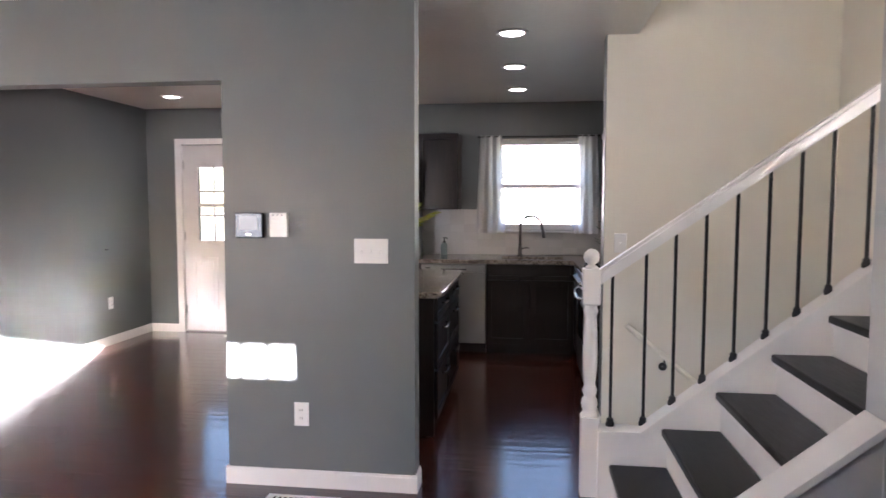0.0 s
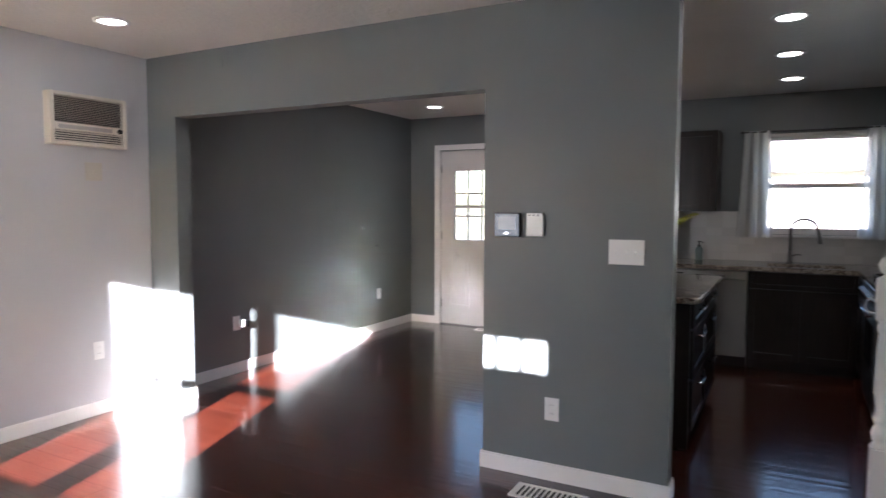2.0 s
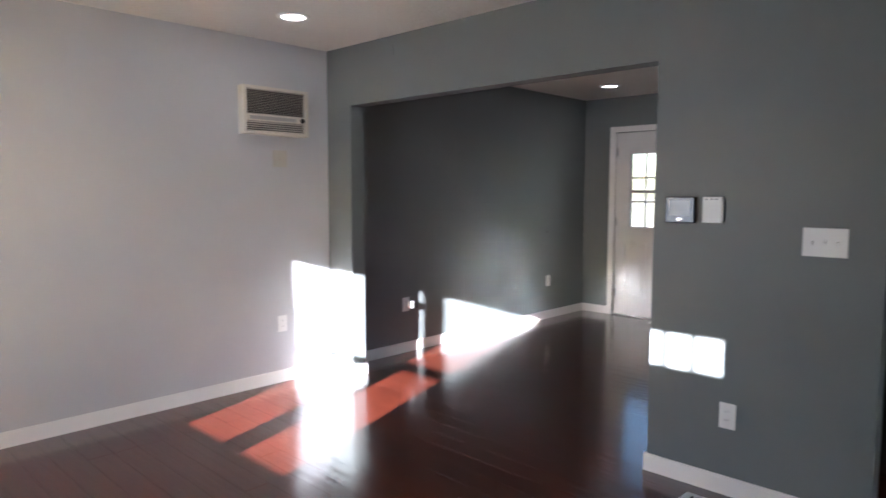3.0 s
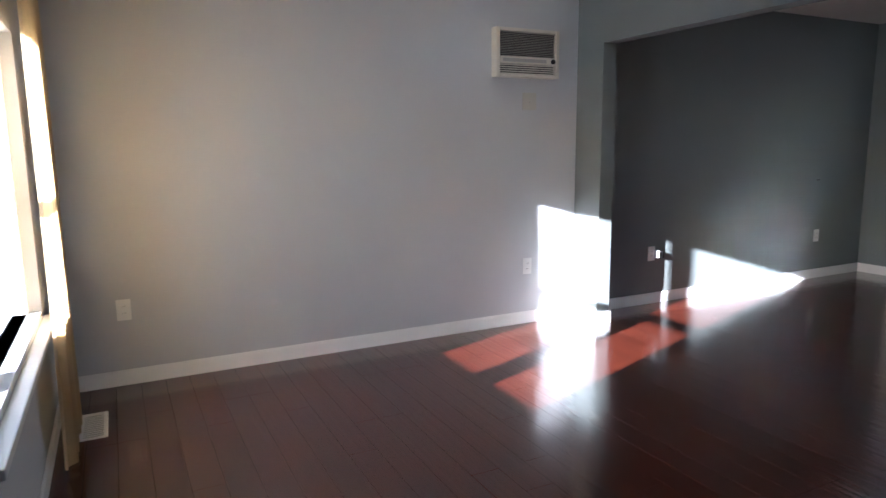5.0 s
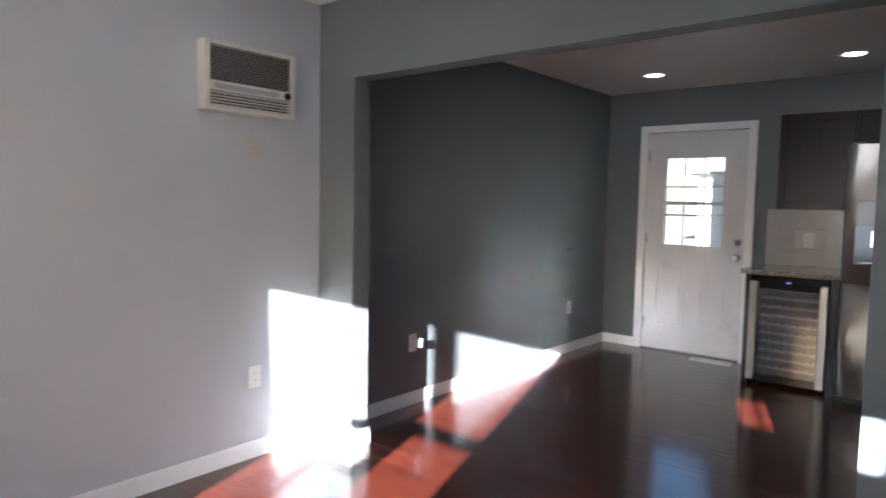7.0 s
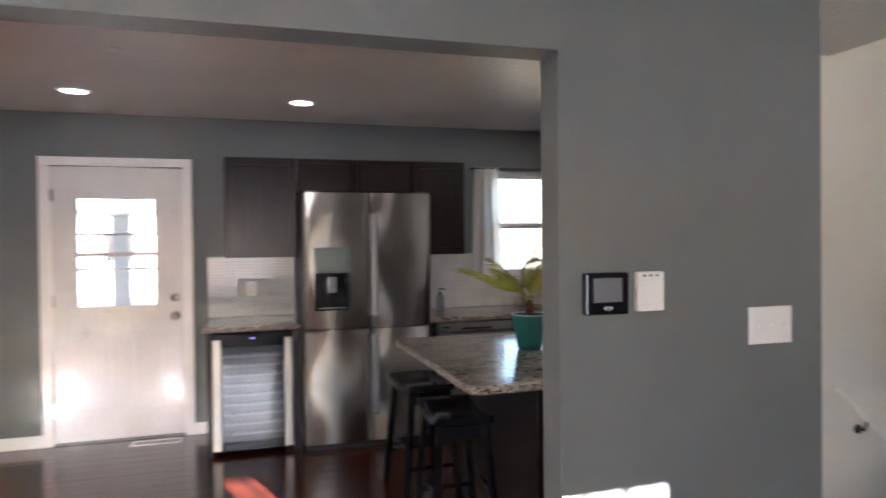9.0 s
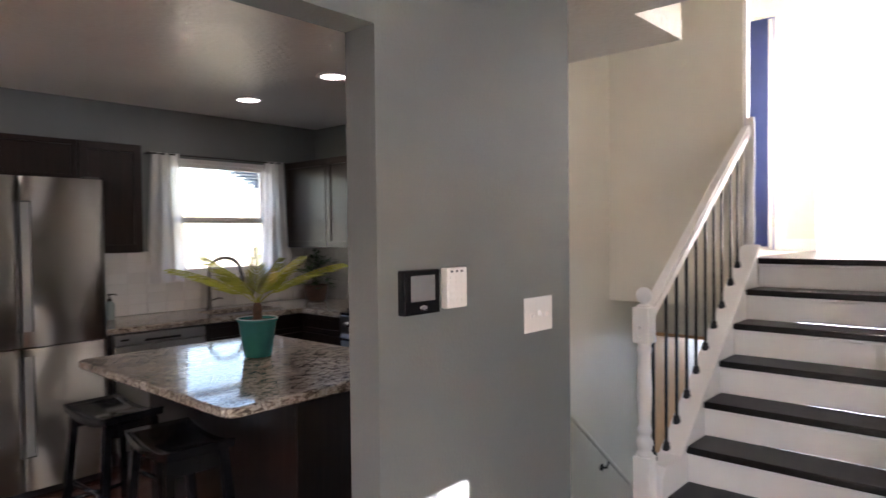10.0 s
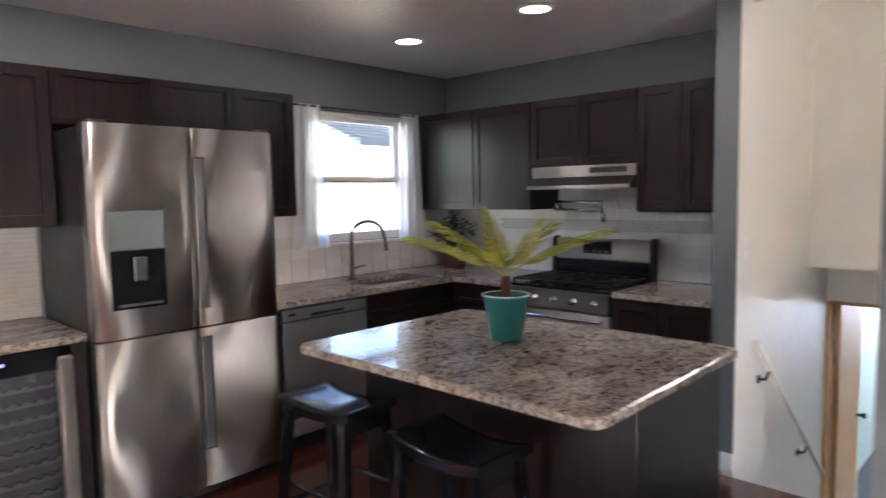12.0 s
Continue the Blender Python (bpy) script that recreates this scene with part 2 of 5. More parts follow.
def cloth_material(name, colour, through):
    m, nt, b = nodes_of(name)
    nt.nodes.remove(b)
    out = nt.nodes["Material Output"]
    d = add(nt, "ShaderNodeBsdfDiffuse", Color=(*colour, 1))
    t = add(nt, "ShaderNodeBsdfTranslucent", Color=(*colour, 1))
    x = nt.nodes.new("ShaderNodeBsdfTransparent")
    mp = mapped(nt, (1, 1, 1))
    wv = add(nt, "ShaderNodeTexNoise", Scale=260.0, Detail=2.0)
    nt.links.new(mp.outputs[0], wv.inputs["Vector"])
    bp = add(nt, "ShaderNodeBump", Strength=0.2, Distance=0.002)
    nt.links.new(wv.outputs[0], bp.inputs["Height"])
    nt.links.new(bp.outputs[0], d.inputs["Normal"])
    m1, m2 = nt.nodes.new("ShaderNodeMixShader"), nt.nodes.new("ShaderNodeMixShader")
    m1.inputs[0].default_value, m2.inputs[0].default_value = 0.82, through
    nt.links.new(d.outputs[0], m1.inputs[1])
    nt.links.new(t.outputs[0], m1.inputs[2])
    nt.links.new(m1.outputs[0], m2.inputs[1])
    nt.links.new(x.outputs[0], m2.inputs[2])
    nt.links.new(m2.outputs[0], out.inputs[0])
    return m


def glass_material(name, ior):
    m, nt, b = nodes_of(name)
    b.inputs["Roughness"].default_value = 0.0
    b.inputs["Transmission Weight"].default_value = 1.0
    b.inputs["IOR"].default_value = ior
    return m


def lamp_material(name, colour, strength):
    m, nt, b = nodes_of(name)
    b.inputs["Emission Color"].default_value = (*colour, 1)
    b.inputs["Emission Strength"].default_value = strength
    return m


def leaf_material():
    m, nt, b = nodes_of("palm_leaf")
    mp = mapped(nt)
    n = add(nt, "ShaderNodeTexNoise", Scale=11.0, Detail=5.0)
    nt.links.new(mp.outputs[0], n.inputs["Vector"])
    r = ramp(nt, n.outputs[0], ((0.3, (0.20, 0.24, 0.025)), (0.6, (0.38, 0.40, 0.045)), (0.75, (0.50, 0.45, 0.09))))
    nt.links.new(r.outputs[0], b.inputs["Base Color"])
    b.inputs["Roughness"].default_value = 0.45
    return m


M_CEIL, M_FLOOR, M_GRANITE, M_CAB = ceiling_material(), floor_material(), granite_material(), cabinet_material()
M_STRIP = tile_material("glass_mosaic", (0.46, 0.455, 0.43), 0.18)
M_TILE = tile_material("white_ceramic_tile", (0.62, 0.61, 0.58), 0.2)
M_GROUT = plain("grout", (0.57, 0.56, 0.53), 0.9, vary=0.06)
M_SHEER = cloth_material("sheer_white_cloth", (0.93, 0.92, 0.90), 0.30)
M_BEIGE = cloth_material("beige_curtain_cloth", (0.72, 0.60, 0.42), 0.0)
M_GLASS, M_LEAF = glass_material("window_glass", 1.02), leaf_material()
M_DOORGLASS = glass_material("appliance_glass", 1.5)
M_CAN = lamp_material("lamp_lens", (1.0, 0.93, 0.84), 0.6)
M_BLUELED = lamp_material("blue_led", (0.01, 0.03, 1.0), 0.035)
M_TINT = plain("dark_cooler_interior", (0.05, 0.05, 0.055), 0.4, vary=0.1)


# ---- builders ----
def box(bm, x0, x1, y0, y1, z0, z1, bevel=0.0):
    x0, x1, y0, y1, z0, z1 = min(x0, x1), max(x0, x1), min(y0, y1), max(y0, y1), min(z0, z1), max(z0, z1)
    r = bmesh.ops.create_cube(bm, size=1)
    vs = r["verts"]
    bmesh.ops.scale(bm, vec=(x1 - x0, y1 - y0, z1 - z0), verts=vs)
    bmesh.ops.translate(bm, vec=((x0 + x1) / 2, (y0 + y1) / 2, (z0 + z1) / 2), verts=vs)
    if bevel:
        es = list({e for v in vs for e in v.link_edges})
        bmesh.ops.bevel(bm, geom=es, offset=bevel, segments=2, affect='EDGES', profile=0.5)
    return bm


def boxes(*dims, bevel=0.0):
    bm = bmesh.new()
    for d in dims:
        box(bm, *d, bevel=bevel)
    return bm


def lathe(profile, cx, cy, n=20):
    """A turned body about a vertical axis: profile is (radius, height) from bottom to top."""
    bm = bmesh.new()
    rings = []
    for r, z in profile:
        rings.append([bm.verts.new((cx + r * math.cos(2 * math.pi * i / n), cy + r * math.sin(2 * math.pi * i / n), z)) for i in range(n)])
    for a, b in zip(rings, rings[1:]):
        for i in range(n):
            bm.faces.new((a[i], a[(i + 1) % n], b[(i + 1) % n], b[i]))
    bm.faces.new(list(reversed(rings[0])))
    bm.faces.new(rings[-1])
    for f in bm.faces:
        f.smooth = len(f.verts) == 4
    return bm


def tube(points, r, n=8, bm=None):
    """A round rod through the points."""
    bm = bm or bmesh.new()
    pts = [Vector(p) for p in points]
    rings = []
    for i, p in enumerate(pts):
        d = (pts[min(i + 1, len(pts) - 1)] - pts[max(i - 1, 0)]).normalized()
        up = Vector((0, 0, 1)) if abs(d.z) < 0.9 else Vector((1, 0, 0))
        a = d.cross(up).normalized()
        b = d.cross(a)
        rings.append([bm.verts.new(p + r * (math.cos(2 * math.pi * k / n) * a + math.sin(2 * math.pi * k / n) * b)) for k in range(n)])
    for a, b in zip(rings, rings[1:]):
        for k in range(n):
            f = bm.faces.new((a[k], a[(k + 1) % n], b[(k + 1) % n], b[k]))
            f.smooth = True
    bm.faces.new(rings[0])
    bm.faces.new(list(reversed(rings[-1])))
    bmesh.ops.recalc_face_normals(bm, faces=bm.faces)
    return bm


def prism(outline, axis, a, b):
    """A flat outline, drawn in the two other axes, drawn out from a to b along the axis 'x' or 'y'."""
    bm = bmesh.new()
    put = (lambda u, w, s: (s, u, w)) if axis == 'x' else (lambda u, w, s: (u, s, w))
    lo = [bm.verts.new(put(u, w, a)) for u, w in outline]
    hi = [bm.verts.new(put(u, w, b)) for u, w in outline]
    k = len(outline)
    bm.faces.new(lo)
    bm.faces.new(list(reversed(hi)))
    for i in range(k):
        bm.faces.new((lo[i], hi[i], hi[(i + 1) % k], lo[(i + 1) % k]))
    bmesh.ops.recalc_face_normals(bm, faces=bm.faces)
    return bm


def mesh(name, bm, mat):
    me = bpy.data.meshes.new(name)
    bm.to_mesh(me)
    bm.free()
    me.materials.append(mat)
    return me


def part(name, bm, mat, parent, label=""):
    ob = new(name, mesh(name, bm, mat))
    ob.parent = parent
    if label:
        ob["label"] = label
    return ob


def thing(name, label, category, group=""):
    """An Empty that carries the parts; the parts' meshes are in the room's coordinates."""
    return tagged(new(name), label, category, group)


def solid(name, bm, mat, label, category, group=""):
    return tagged(new(name, mesh(name, bm, mat)), label, category, group)


def structure(name, mat, *dims, label="", bevel=0.0):
    return tagged(new(name, mesh(name, boxes(*dims, bevel=bevel), mat)), label, "", "", "structure")


def turned(bm, m):
    bm.transform(m)
    return bm


# ---- plan ----
XL, YF, YP, YP2, YB = -3.405, -0.42, 3.005, 3.122, 6.620
CEIL, HEAD = 2.420, 2.000
OPL, PIL, PIR = -3.122, -0.785, 0.165
XK = 1.764                       # range wall
XE, YE, YE2 = 1.160, 4.055, 4.180  # end of the stair wall
YS0, YS1 = 2.140, 3.035          # the flight
XV0, XV1 = 0.810, 1.345          # edges of the stairwell in the ceiling
RISE, RUN, STEPS, XN1 = 0.1825, 0.2345, 7, 1.086
LAND = RISE * STEPS
XS = 1.760                       # end of the wall beside the flight
ZTOP, LOW = 3.72, -1.30
XH = 4.15                        # end of the upper hall
XR = 6.6

# ---- walls ----
W1, W2, W3, W4, WZ0, WZ1 = -2.80, -1.880, -1.785, -1.262, 0.604, 1.795   # front window
D1, D2 = 0.03, 0.95              # front door
structure("wall_west", M_PALE, (XL - .15, XL, YF - .12, YP, -.02, CEIL), label="pale grey painted living room wall")
structure("wall_dining", M_SLATE, (XL - .15, XL, YP, YB + .15, -.02, CEIL), label="slate grey painted dining wall")
structure("wall_partition", M_SLATE, (XL, OPL, YP, YP2, 0, CEIL), (OPL, PIL, YP, YP2, HEAD, CEIL), (PIL, PIR, YP, YP2, 0, CEIL), label="slate grey partition with a wide opening")
KW0, KW1, KZ0, KZ1 = 0.365, 1.290, 1.140, 2.062                            # kitchen window
structure("wall_north", M_SLATE, (XL, -3.01, YB, YB + .15, 0, CEIL), (-3.01, -2.11, YB, YB + .15, 2.035, CEIL), (-2.11, KW0, YB, YB + .15, 0, CEIL),
          (KW0, KW1, YB, YB + .15, 0, KZ0), (KW0, KW1, YB, YB + .15, KZ1, CEIL), (KW1, XK, YB, YB + .15, 0, CEIL), label="slate grey kitchen back wall")
structure("wall_range", M_SLATE, (XK, XK + .12, YE2, YB + .15, 0, CEIL), label="slate grey wall behind the range")
structure("wall_stair", M_CREAM, (XE + .004, XH + .1, YE, YE2 - .004, LOW, ZTOP), (XE + .004, XK + .12, YE + .03, YE2 - .004, 0, CEIL), label="cream painted wall of the stairwell")
structure("wall_stair_end", M_SLATE, (XE, XE + .004, YE + .003, YE2, 0, CEIL), (XE, XK, YE2 - .004, YE2, 0, CEIL), label="slate grey end of the stairwell wall")
structure("wall_front", M_PALE, (XL - .15, W1, YF - .12, YF, -.02, CEIL), (W1, W4, YF - .12, YF, -.02, WZ0), (W1, W4, YF - .12, YF, WZ1, CEIL),
          (W4, D1, YF - .12, YF, -.02, CEIL), (D1, D2, YF - .12, YF, 2.05, CEIL), (D2, XR, YF - .12, YF, -.02, CEIL), label="pale grey front wall")
structure("wall_flight_south", M_PALE, (XS, XH + .1, YS0 - .12, YS0, 0, ZTOP), label="pale grey wall beside the stairs")
structure("wall_living_east", M_PALE, (XH, XH + .1, YF, YS0 - .12, -.02, CEIL), label="pale grey living room end wall")
structure("wall_void", M_CREAM, (XV0 - .1, XV0 - .003, YS0 - .12, YS1 + .12, CEIL + .12, ZTOP), (XV0 - .003, XV1, YS1 + .023, YS1 + .12, CEIL + .1, ZTOP),
          (XV1 - .1, XV1 - .003, YS1 + .12, YE, CEIL + .1, ZTOP), (XV0 - .003, XS, YS0 - .12, YS0 - .003, CEIL + .003, ZTOP), label="cream sides of the stairwell above the ceiling")
# upper hall: the wall with the bedroom door, and the bright room at its end
HZ = LAND + 2.03
structure("wall_upper_hall", M_CREAM, (2.50, 2.60, 3.20, YE, LAND, ZTOP), (2.60, XH, 3.95, YE, LAND, ZTOP), (XH, XH + .1, 3.05, 3.275, LAND, ZTOP), (XH, XH + .1, 3.275, 3.95, HZ, ZTOP), (XH, XH + .1, 3.95, 4.3, LAND, ZTOP),
          label="cream painted upper hall wall")
structure("wall_stair_head", M_CREAM, (2.485, 2.499, 3.112, YE - .001, .95, ZTOP), label="cream wall at the head of the stairwell")
structure("wall_upper_bedroom", M_BLUEROOM, (XH + .1, 5.6, 3.396, 3.41, LAND, ZTOP), (5.6, 5.7, 3.396, 4.3, LAND, ZTOP), (XH + .1, 4.35, 4.2, 4.3, LAND, ZTOP), (5.45, 5.6, 4.2, 4.3, LAND, ZTOP), (4.35, 5.45, 4.2, 4.3, LAND, LAND + .7), (4.35, 5.45, 4.2, 4.3, LAND + 2.2, ZTOP), label="blue bedroom wall")
# the south window opening is unseen, added to let light into the upper room
structure("wall_bright_room", M_WHITE, (XR, XR + .1, 0.8, 3.395, LAND, ZTOP), (XH + .1, XR, 3.30, 3.395, LAND, ZTOP), (XH, XH + .1, 0.8, YS0 - .12, LAND, ZTOP),
          (XH + .1, 4.5, 0.7, 0.8, LAND, ZTOP), (4.5, 6.4, 0.7, 0.8, LAND, LAND + .1), (4.5, 6.4, 0.7, 0.8, LAND + 2.3, ZTOP), (6.4, XR, 0.7, 0.8, LAND, ZTOP), label="white walls of a sunlit upper room")
structure("ceiling", M_CEIL, (XL - .15, XV0, YF - .12, YB + .15, CEIL, CEIL + .12), (XV0, XR, YF - .12, YS0 - .12, CEIL, CEIL + .12), (XV0, XV1, YS1 + .02, YE + .02, CEIL, CEIL + .1),
          (XV0, XK + .12, YE + .02, YB + .15, CEIL, CEIL + .12), label="knockdown-textured off-white ceiling")
structure("ceiling_upper", M_CEIL, (XV0 - .1, XR + .1, 0.7, 4.3, ZTOP, ZTOP + .1), label="white upper ceiling")
structure("roof", M_ROOF, (XL - .5, XV0 - .12, YF - .55, YB + .7, CEIL + .2, CEIL + .3), (XV0 - .12, XR + .5, 0.2, YB + .7, ZTOP + .15, ZTOP + .25))
structure("floor_upper", M_TREAD, (XN1 + RUN * 6 + .03, XH, YS0, 3.105, LAND - .04, LAND), label="dark wooden upper hall floor")
# pale floor, its colour chosen to bounce light into the stairwell
structure("floor_upper_room", M_PALEFLOOR, (2.5, XH, 3.105, 4.3, LAND - .2, LAND - .002), (XH, XR, 0.8, 4.3, LAND - .2, LAND - .002), label="pale floor of the upper room, kept light to bounce light")
structure("floor_slab", M_CONCRETE, (XL - .15, XE - .08, YF - .12, YB + .15, -.2, -.021), (XE - .08, XK + .12, YE + .06, YB + .15, -.2, -.021), (XE - .08, XH, YF - .12, YS1 + .08, -.2, -.021))
# lower flight and the room below
structure("floor_lower", M_TREAD, (2.6, 7.0, 2.2, YE + .3, LOW - .1, LOW), label="dark floor of the lower room")
structure("wall_lower", M_GREENROOM, (7.0, 7.1, 2.2, 4.4, LOW, 1.1), (2.92, 7.0, 2.1, 2.2, LOW, 1.0), (2.92, 7.0, YE + .12, YE + .22, LOW, 1.1), label="pale green lower room wall")
structure("wall_lower_flight", M_CREAM, (XE - .08, 2.92, YS1 + .075, YS1 + .085, LOW, 0.0), (3.01, 3.11, YS1 + .085, 3.20, LOW, .95), (3.01, 3.11, 3.20, YE, .66, .95), label="cream wall of the lower flight")
structure("ceiling_lower", M_CREAM, (2.50, 7.0, 2.2, YE, .95, 1.05), label="cream ceiling over the lower flight")

# ---- trim ----
BB, BT = 0.088, 0.013


def skirting(name, x0, x1, y0, y1):
    bm = boxes((x0, x1, y0, y1, 0, BB - .012))
    sx, sy = (0.003, 0) if x1 - x0 < y1 - y0 else (0, 0.003)
    box(bm, x0 + sx, x1 - sx, y0 + sy, y1 - sy, BB - .012, BB)
    ob = tagged(new(name, mesh(name, bm, M_WHITE)), "white painted baseboard", "", "", "structure")
    return ob


skirting("baseboard", XL, XL + BT, YF, YP)
skirting("baseboard", XL, XL + BT, YP2, YB)
skirting("baseboard", XL + BT, OPL + BT, YP - BT, YP)
skirting("baseboard", OPL, OPL + BT, YP, YP2)
skirting("baseboard", XL + BT, OPL + BT, YP2, YP2 + BT)
skirting("baseboard", PIL - BT, PIR + BT, YP - BT, YP)
skirting("baseboard", PIL - BT, PIL, YP, YP2)
skirting("baseboard", PIR, PIR + BT, YP, YP2)
skirting("baseboard", XL + BT, -3.07, YB - BT, YB)
skirting("baseboard", -2.05, -1.925, YB - BT, YB)
skirting("baseboard", XE - BT, XE, YE, YE2 + .02)
skirting("baseboard", XL + BT, D1 - .07, YF, YF + BT)
skirting("baseboard", XS, XH, YS0 - .12 - BT, YS0 - .12)


def muntined_door(name, x0, x1, y, z1, glass, cols, rows, label, panels=(), facing=-1):
    """A painted door with a lite divided by bars; facing -1 shows its face towards -y."""
    gx0, gx1, gz0, gz1 = glass
    d = tagged(new(name), label, "", "", "structure")
    f = y + facing * 0.022
    bk = y - facing * 0.022
    lo, hi = min(f, bk), max(f, bk)
    part("slab", boxes((x0, gx0, lo, hi, .012, z1), (gx1, x1, lo, hi, .012, z1), (gx0, gx1, lo, hi, .012, gz0), (gx0, gx1, lo, hi, gz1, z1)), M_DOOR, d)
    fr = .028
    part("lite_frame", boxes((gx0 - fr, gx0, lo - .008, hi + .008, gz0 - fr, gz1 + fr), (gx1, gx1 + fr, lo - .008, hi + .008, gz0 - fr, gz1 + fr),
                             (gx0, gx1, lo - .008, hi + .008, gz0 - fr, gz0), (gx0, gx1, lo - .008, hi + .008, gz1, gz1 + fr)), M_DOOR, d)
    g = part("pane", boxes((gx0, gx1, y - .003, y + .003, gz0, gz1)), M_GLASS, d)
    g.visible_shadow = False
    for i in range(1, cols):
        x = gx0 + (gx1 - gx0) * i / cols
        part("muntin", boxes((x - .006, x + .006, lo + .006, hi - .006, gz0, gz1)), M_DOOR, d)
    for z, t in rows:
        part("muntin", boxes((gx0, gx1, lo + .004, hi - .004, z - t, z + t)), M_DOOR, d)
    for px0, px1, pz0, pz1 in panels:
        e, s = .022, facing * .009
        bm = boxes((px0, px0 + e, f, f + s, pz0, pz1), (px1 - e, px1, f, f + s, pz0, pz1), (px0 + e, px1 - e, f, f + s, pz0, pz0 + e), (px0 + e, px1 - e, f, f + s, pz1 - e, pz1))
        box(bm, px0 + .05, px1 - .05, f, f + s * .9, pz0 + .05, pz1 - .05, bevel=.0015)
        part("panel", bm, M_DOOR, d)
    return d


# back door in the dining corner
d1 = muntined_door("door_1", -3.005, -2.115, YB + .045, 2.03, (-2.838, -2.313, 1.002, 1.795), 3, ((1.535, .009), (1.385, .016), (1.275, .009)), "white back door with a divided window",
                   panels=((-2.90, -2.63, .22, .82), (-2.49, -2.22, .22, .82)))
for z in (1.051, .913):
    k = part("door_handle" if z < 1 else "deadbolt", turned(lathe(((.032, 0), (.034, .006), (.014, .012), (.014, .03), (.027, .04), (.03, .055), (.022, .068)) if z < 1 else ((.030, 0), (.032, .01), (.026, .022), (.012, .024), (.012, .034)), 0, 0, 16),
             Matrix.Translation((-2.175, YB + .023, z)) @ Matrix.Rotation(radians(90), 4, 'X')), M_CHROME, d1, "satin chrome knob")
for z in (.25, 1.05, 1.82):
    part("hinge", boxes((-3.012, -2.990, YB + .012, YB + .024, z - .045, z + .045)), M_CHROME, d1)
structure("trim_door_1", M_WHITE, (-3.075, -3.006, YB - .018, YB, 0, 2.036), (-2.114, -2.045, YB - .018, YB, 0, 2.036), (-3.075, -2.045, YB - .018, YB, 2.036, 2.098),
          (-3.006, -3.0055, YB, YB + .02, 0, 2.03), label="white door casing", bevel=.003)
structure("door_sill", M_STEELDARK, (-3.005, -2.115, YB - .004, YB + .06, 0, .011))
# front door, behind the walker, with four small lites in a row
d2 = tagged(new("door_2"), "white front door with four small lites", "", "", "structure")
LX, LZ0, LZ1 = (.200, .325, .337, .462, .474, .600, .612, .750), 1.530, 1.700
yd = YF - .06
part("slab", boxes((D1 + .005, LX[0], yd - .022, yd + .022, .01, 2.04), (LX[7], D2 - .005, yd - .022, yd + .022, .01, 2.04), (LX[0], LX[7], yd - .022, yd + .022, .01, LZ0), (LX[0], LX[7], yd - .022, yd + .022, LZ1, 2.04),
                   (LX[1], LX[2], yd - .022, yd + .022, LZ0, LZ1), (LX[3], LX[4], yd - .022, yd + .022, LZ0, LZ1), (LX[5], LX[6], yd - .022, yd + .022, LZ0, LZ1)), M_WHITE, d2)
structure("trim_door_2", M_WHITE, (D1 - .065, D1 - .001, YF, YF + .016, 0, 2.05), (D2 + .001, D2 + .065, YF, YF + .016, 0, 2.05), (D1 - .065, D2 + .065, YF, YF + .016, 2.051, 2.11), label="white door casing", bevel=.003)

# front window
wy = YF - .08
fw = tagged(new("window_1"), "white vinyl front window with a mullion", "", "", "structure")
part("window_frame", boxes((W1, W1 + .05, wy - .03, wy + .03, WZ0, WZ1), (W4, W4 + .05, wy - .03, wy + .03, WZ0, WZ1), (W2, W3, wy - .015, wy + .015, WZ0, WZ1), (W1, W4, wy - .03, wy + .03, WZ1 - .01, WZ1 + .04),
                           (W1, W4, wy - .03, wy + .03, WZ0 - .04, WZ0)), M_WHITE, fw)
part("sash_stile", boxes((W3, W3 + .095, wy - .018, wy + .012, WZ0, 1.105)), M_WHITE, fw)
part("meeting_rail", boxes((W1 + .05, W2, wy - .02, wy + .02, 1.105, 1.155), (W3, W4, wy - .02, wy + .02, 1.1055, 1.155)), M_WHITE, fw)
for a, b in ((W1 + .05, W2), (W3, W4)):
    g = part("pane", boxes((a, b, wy - .003, wy + .003, WZ0, WZ1 - .01)), M_GLASS, fw)
    g.visible_shadow = False
part("window_sill", boxes((W1 - .05, W4 + .05, YF, YF + .05, WZ0 - .06, WZ0 - .03), bevel=.004), M_WHITE, fw)

# kitchen window
kw = tagged(new("window_2"), "white double-hung kitchen window", "", "", "structure")
ky = YB + .07
part("window_frame", boxes((KW0, KW0 + .035, ky - .045, ky + .045, KZ0, KZ1), (KW1 - .035, KW1, ky - .045, ky + .045, KZ0, KZ1), (KW0 + .035, KW1 - .035, ky - .045, ky + .045, KZ1 - .03, KZ1), (KW0 + .035, KW1 - .035, ky - .045, ky + .045, KZ0, KZ0 + .03)), M_WHITE, kw)
for z0, z1, y in ((KZ0 + .03, 1.608, ky - .02), (1.562, KZ1 - .03, ky + .02)):
    s = part("sash", boxes((KW0 + .035, KW0 + .065, y - .018, y + .018, z0, z1), (KW1 - .065, KW1 - .035, y - .018, y + .018, z0, z1), (KW0 + .065, KW1 - .065, y - .018, y + .018, z0, z0 + .03), (KW0 + .065, KW1 - .065, y - .018, y + .018, z1 - .03, z1)), M_WHITE, kw)
    g = part("pane", boxes((KW0 + .065, KW1 - .065, y - .002, y + .002, z0 + .03, z1 - .03)), M_GLASS, s)
    g.visible_shadow = False
part("window_sill", boxes((KW0 - .03, KW1 + .03, YB - .045, YB, KZ0 - .025, KZ0 - .003), bevel=.004), M_WHITE, kw)

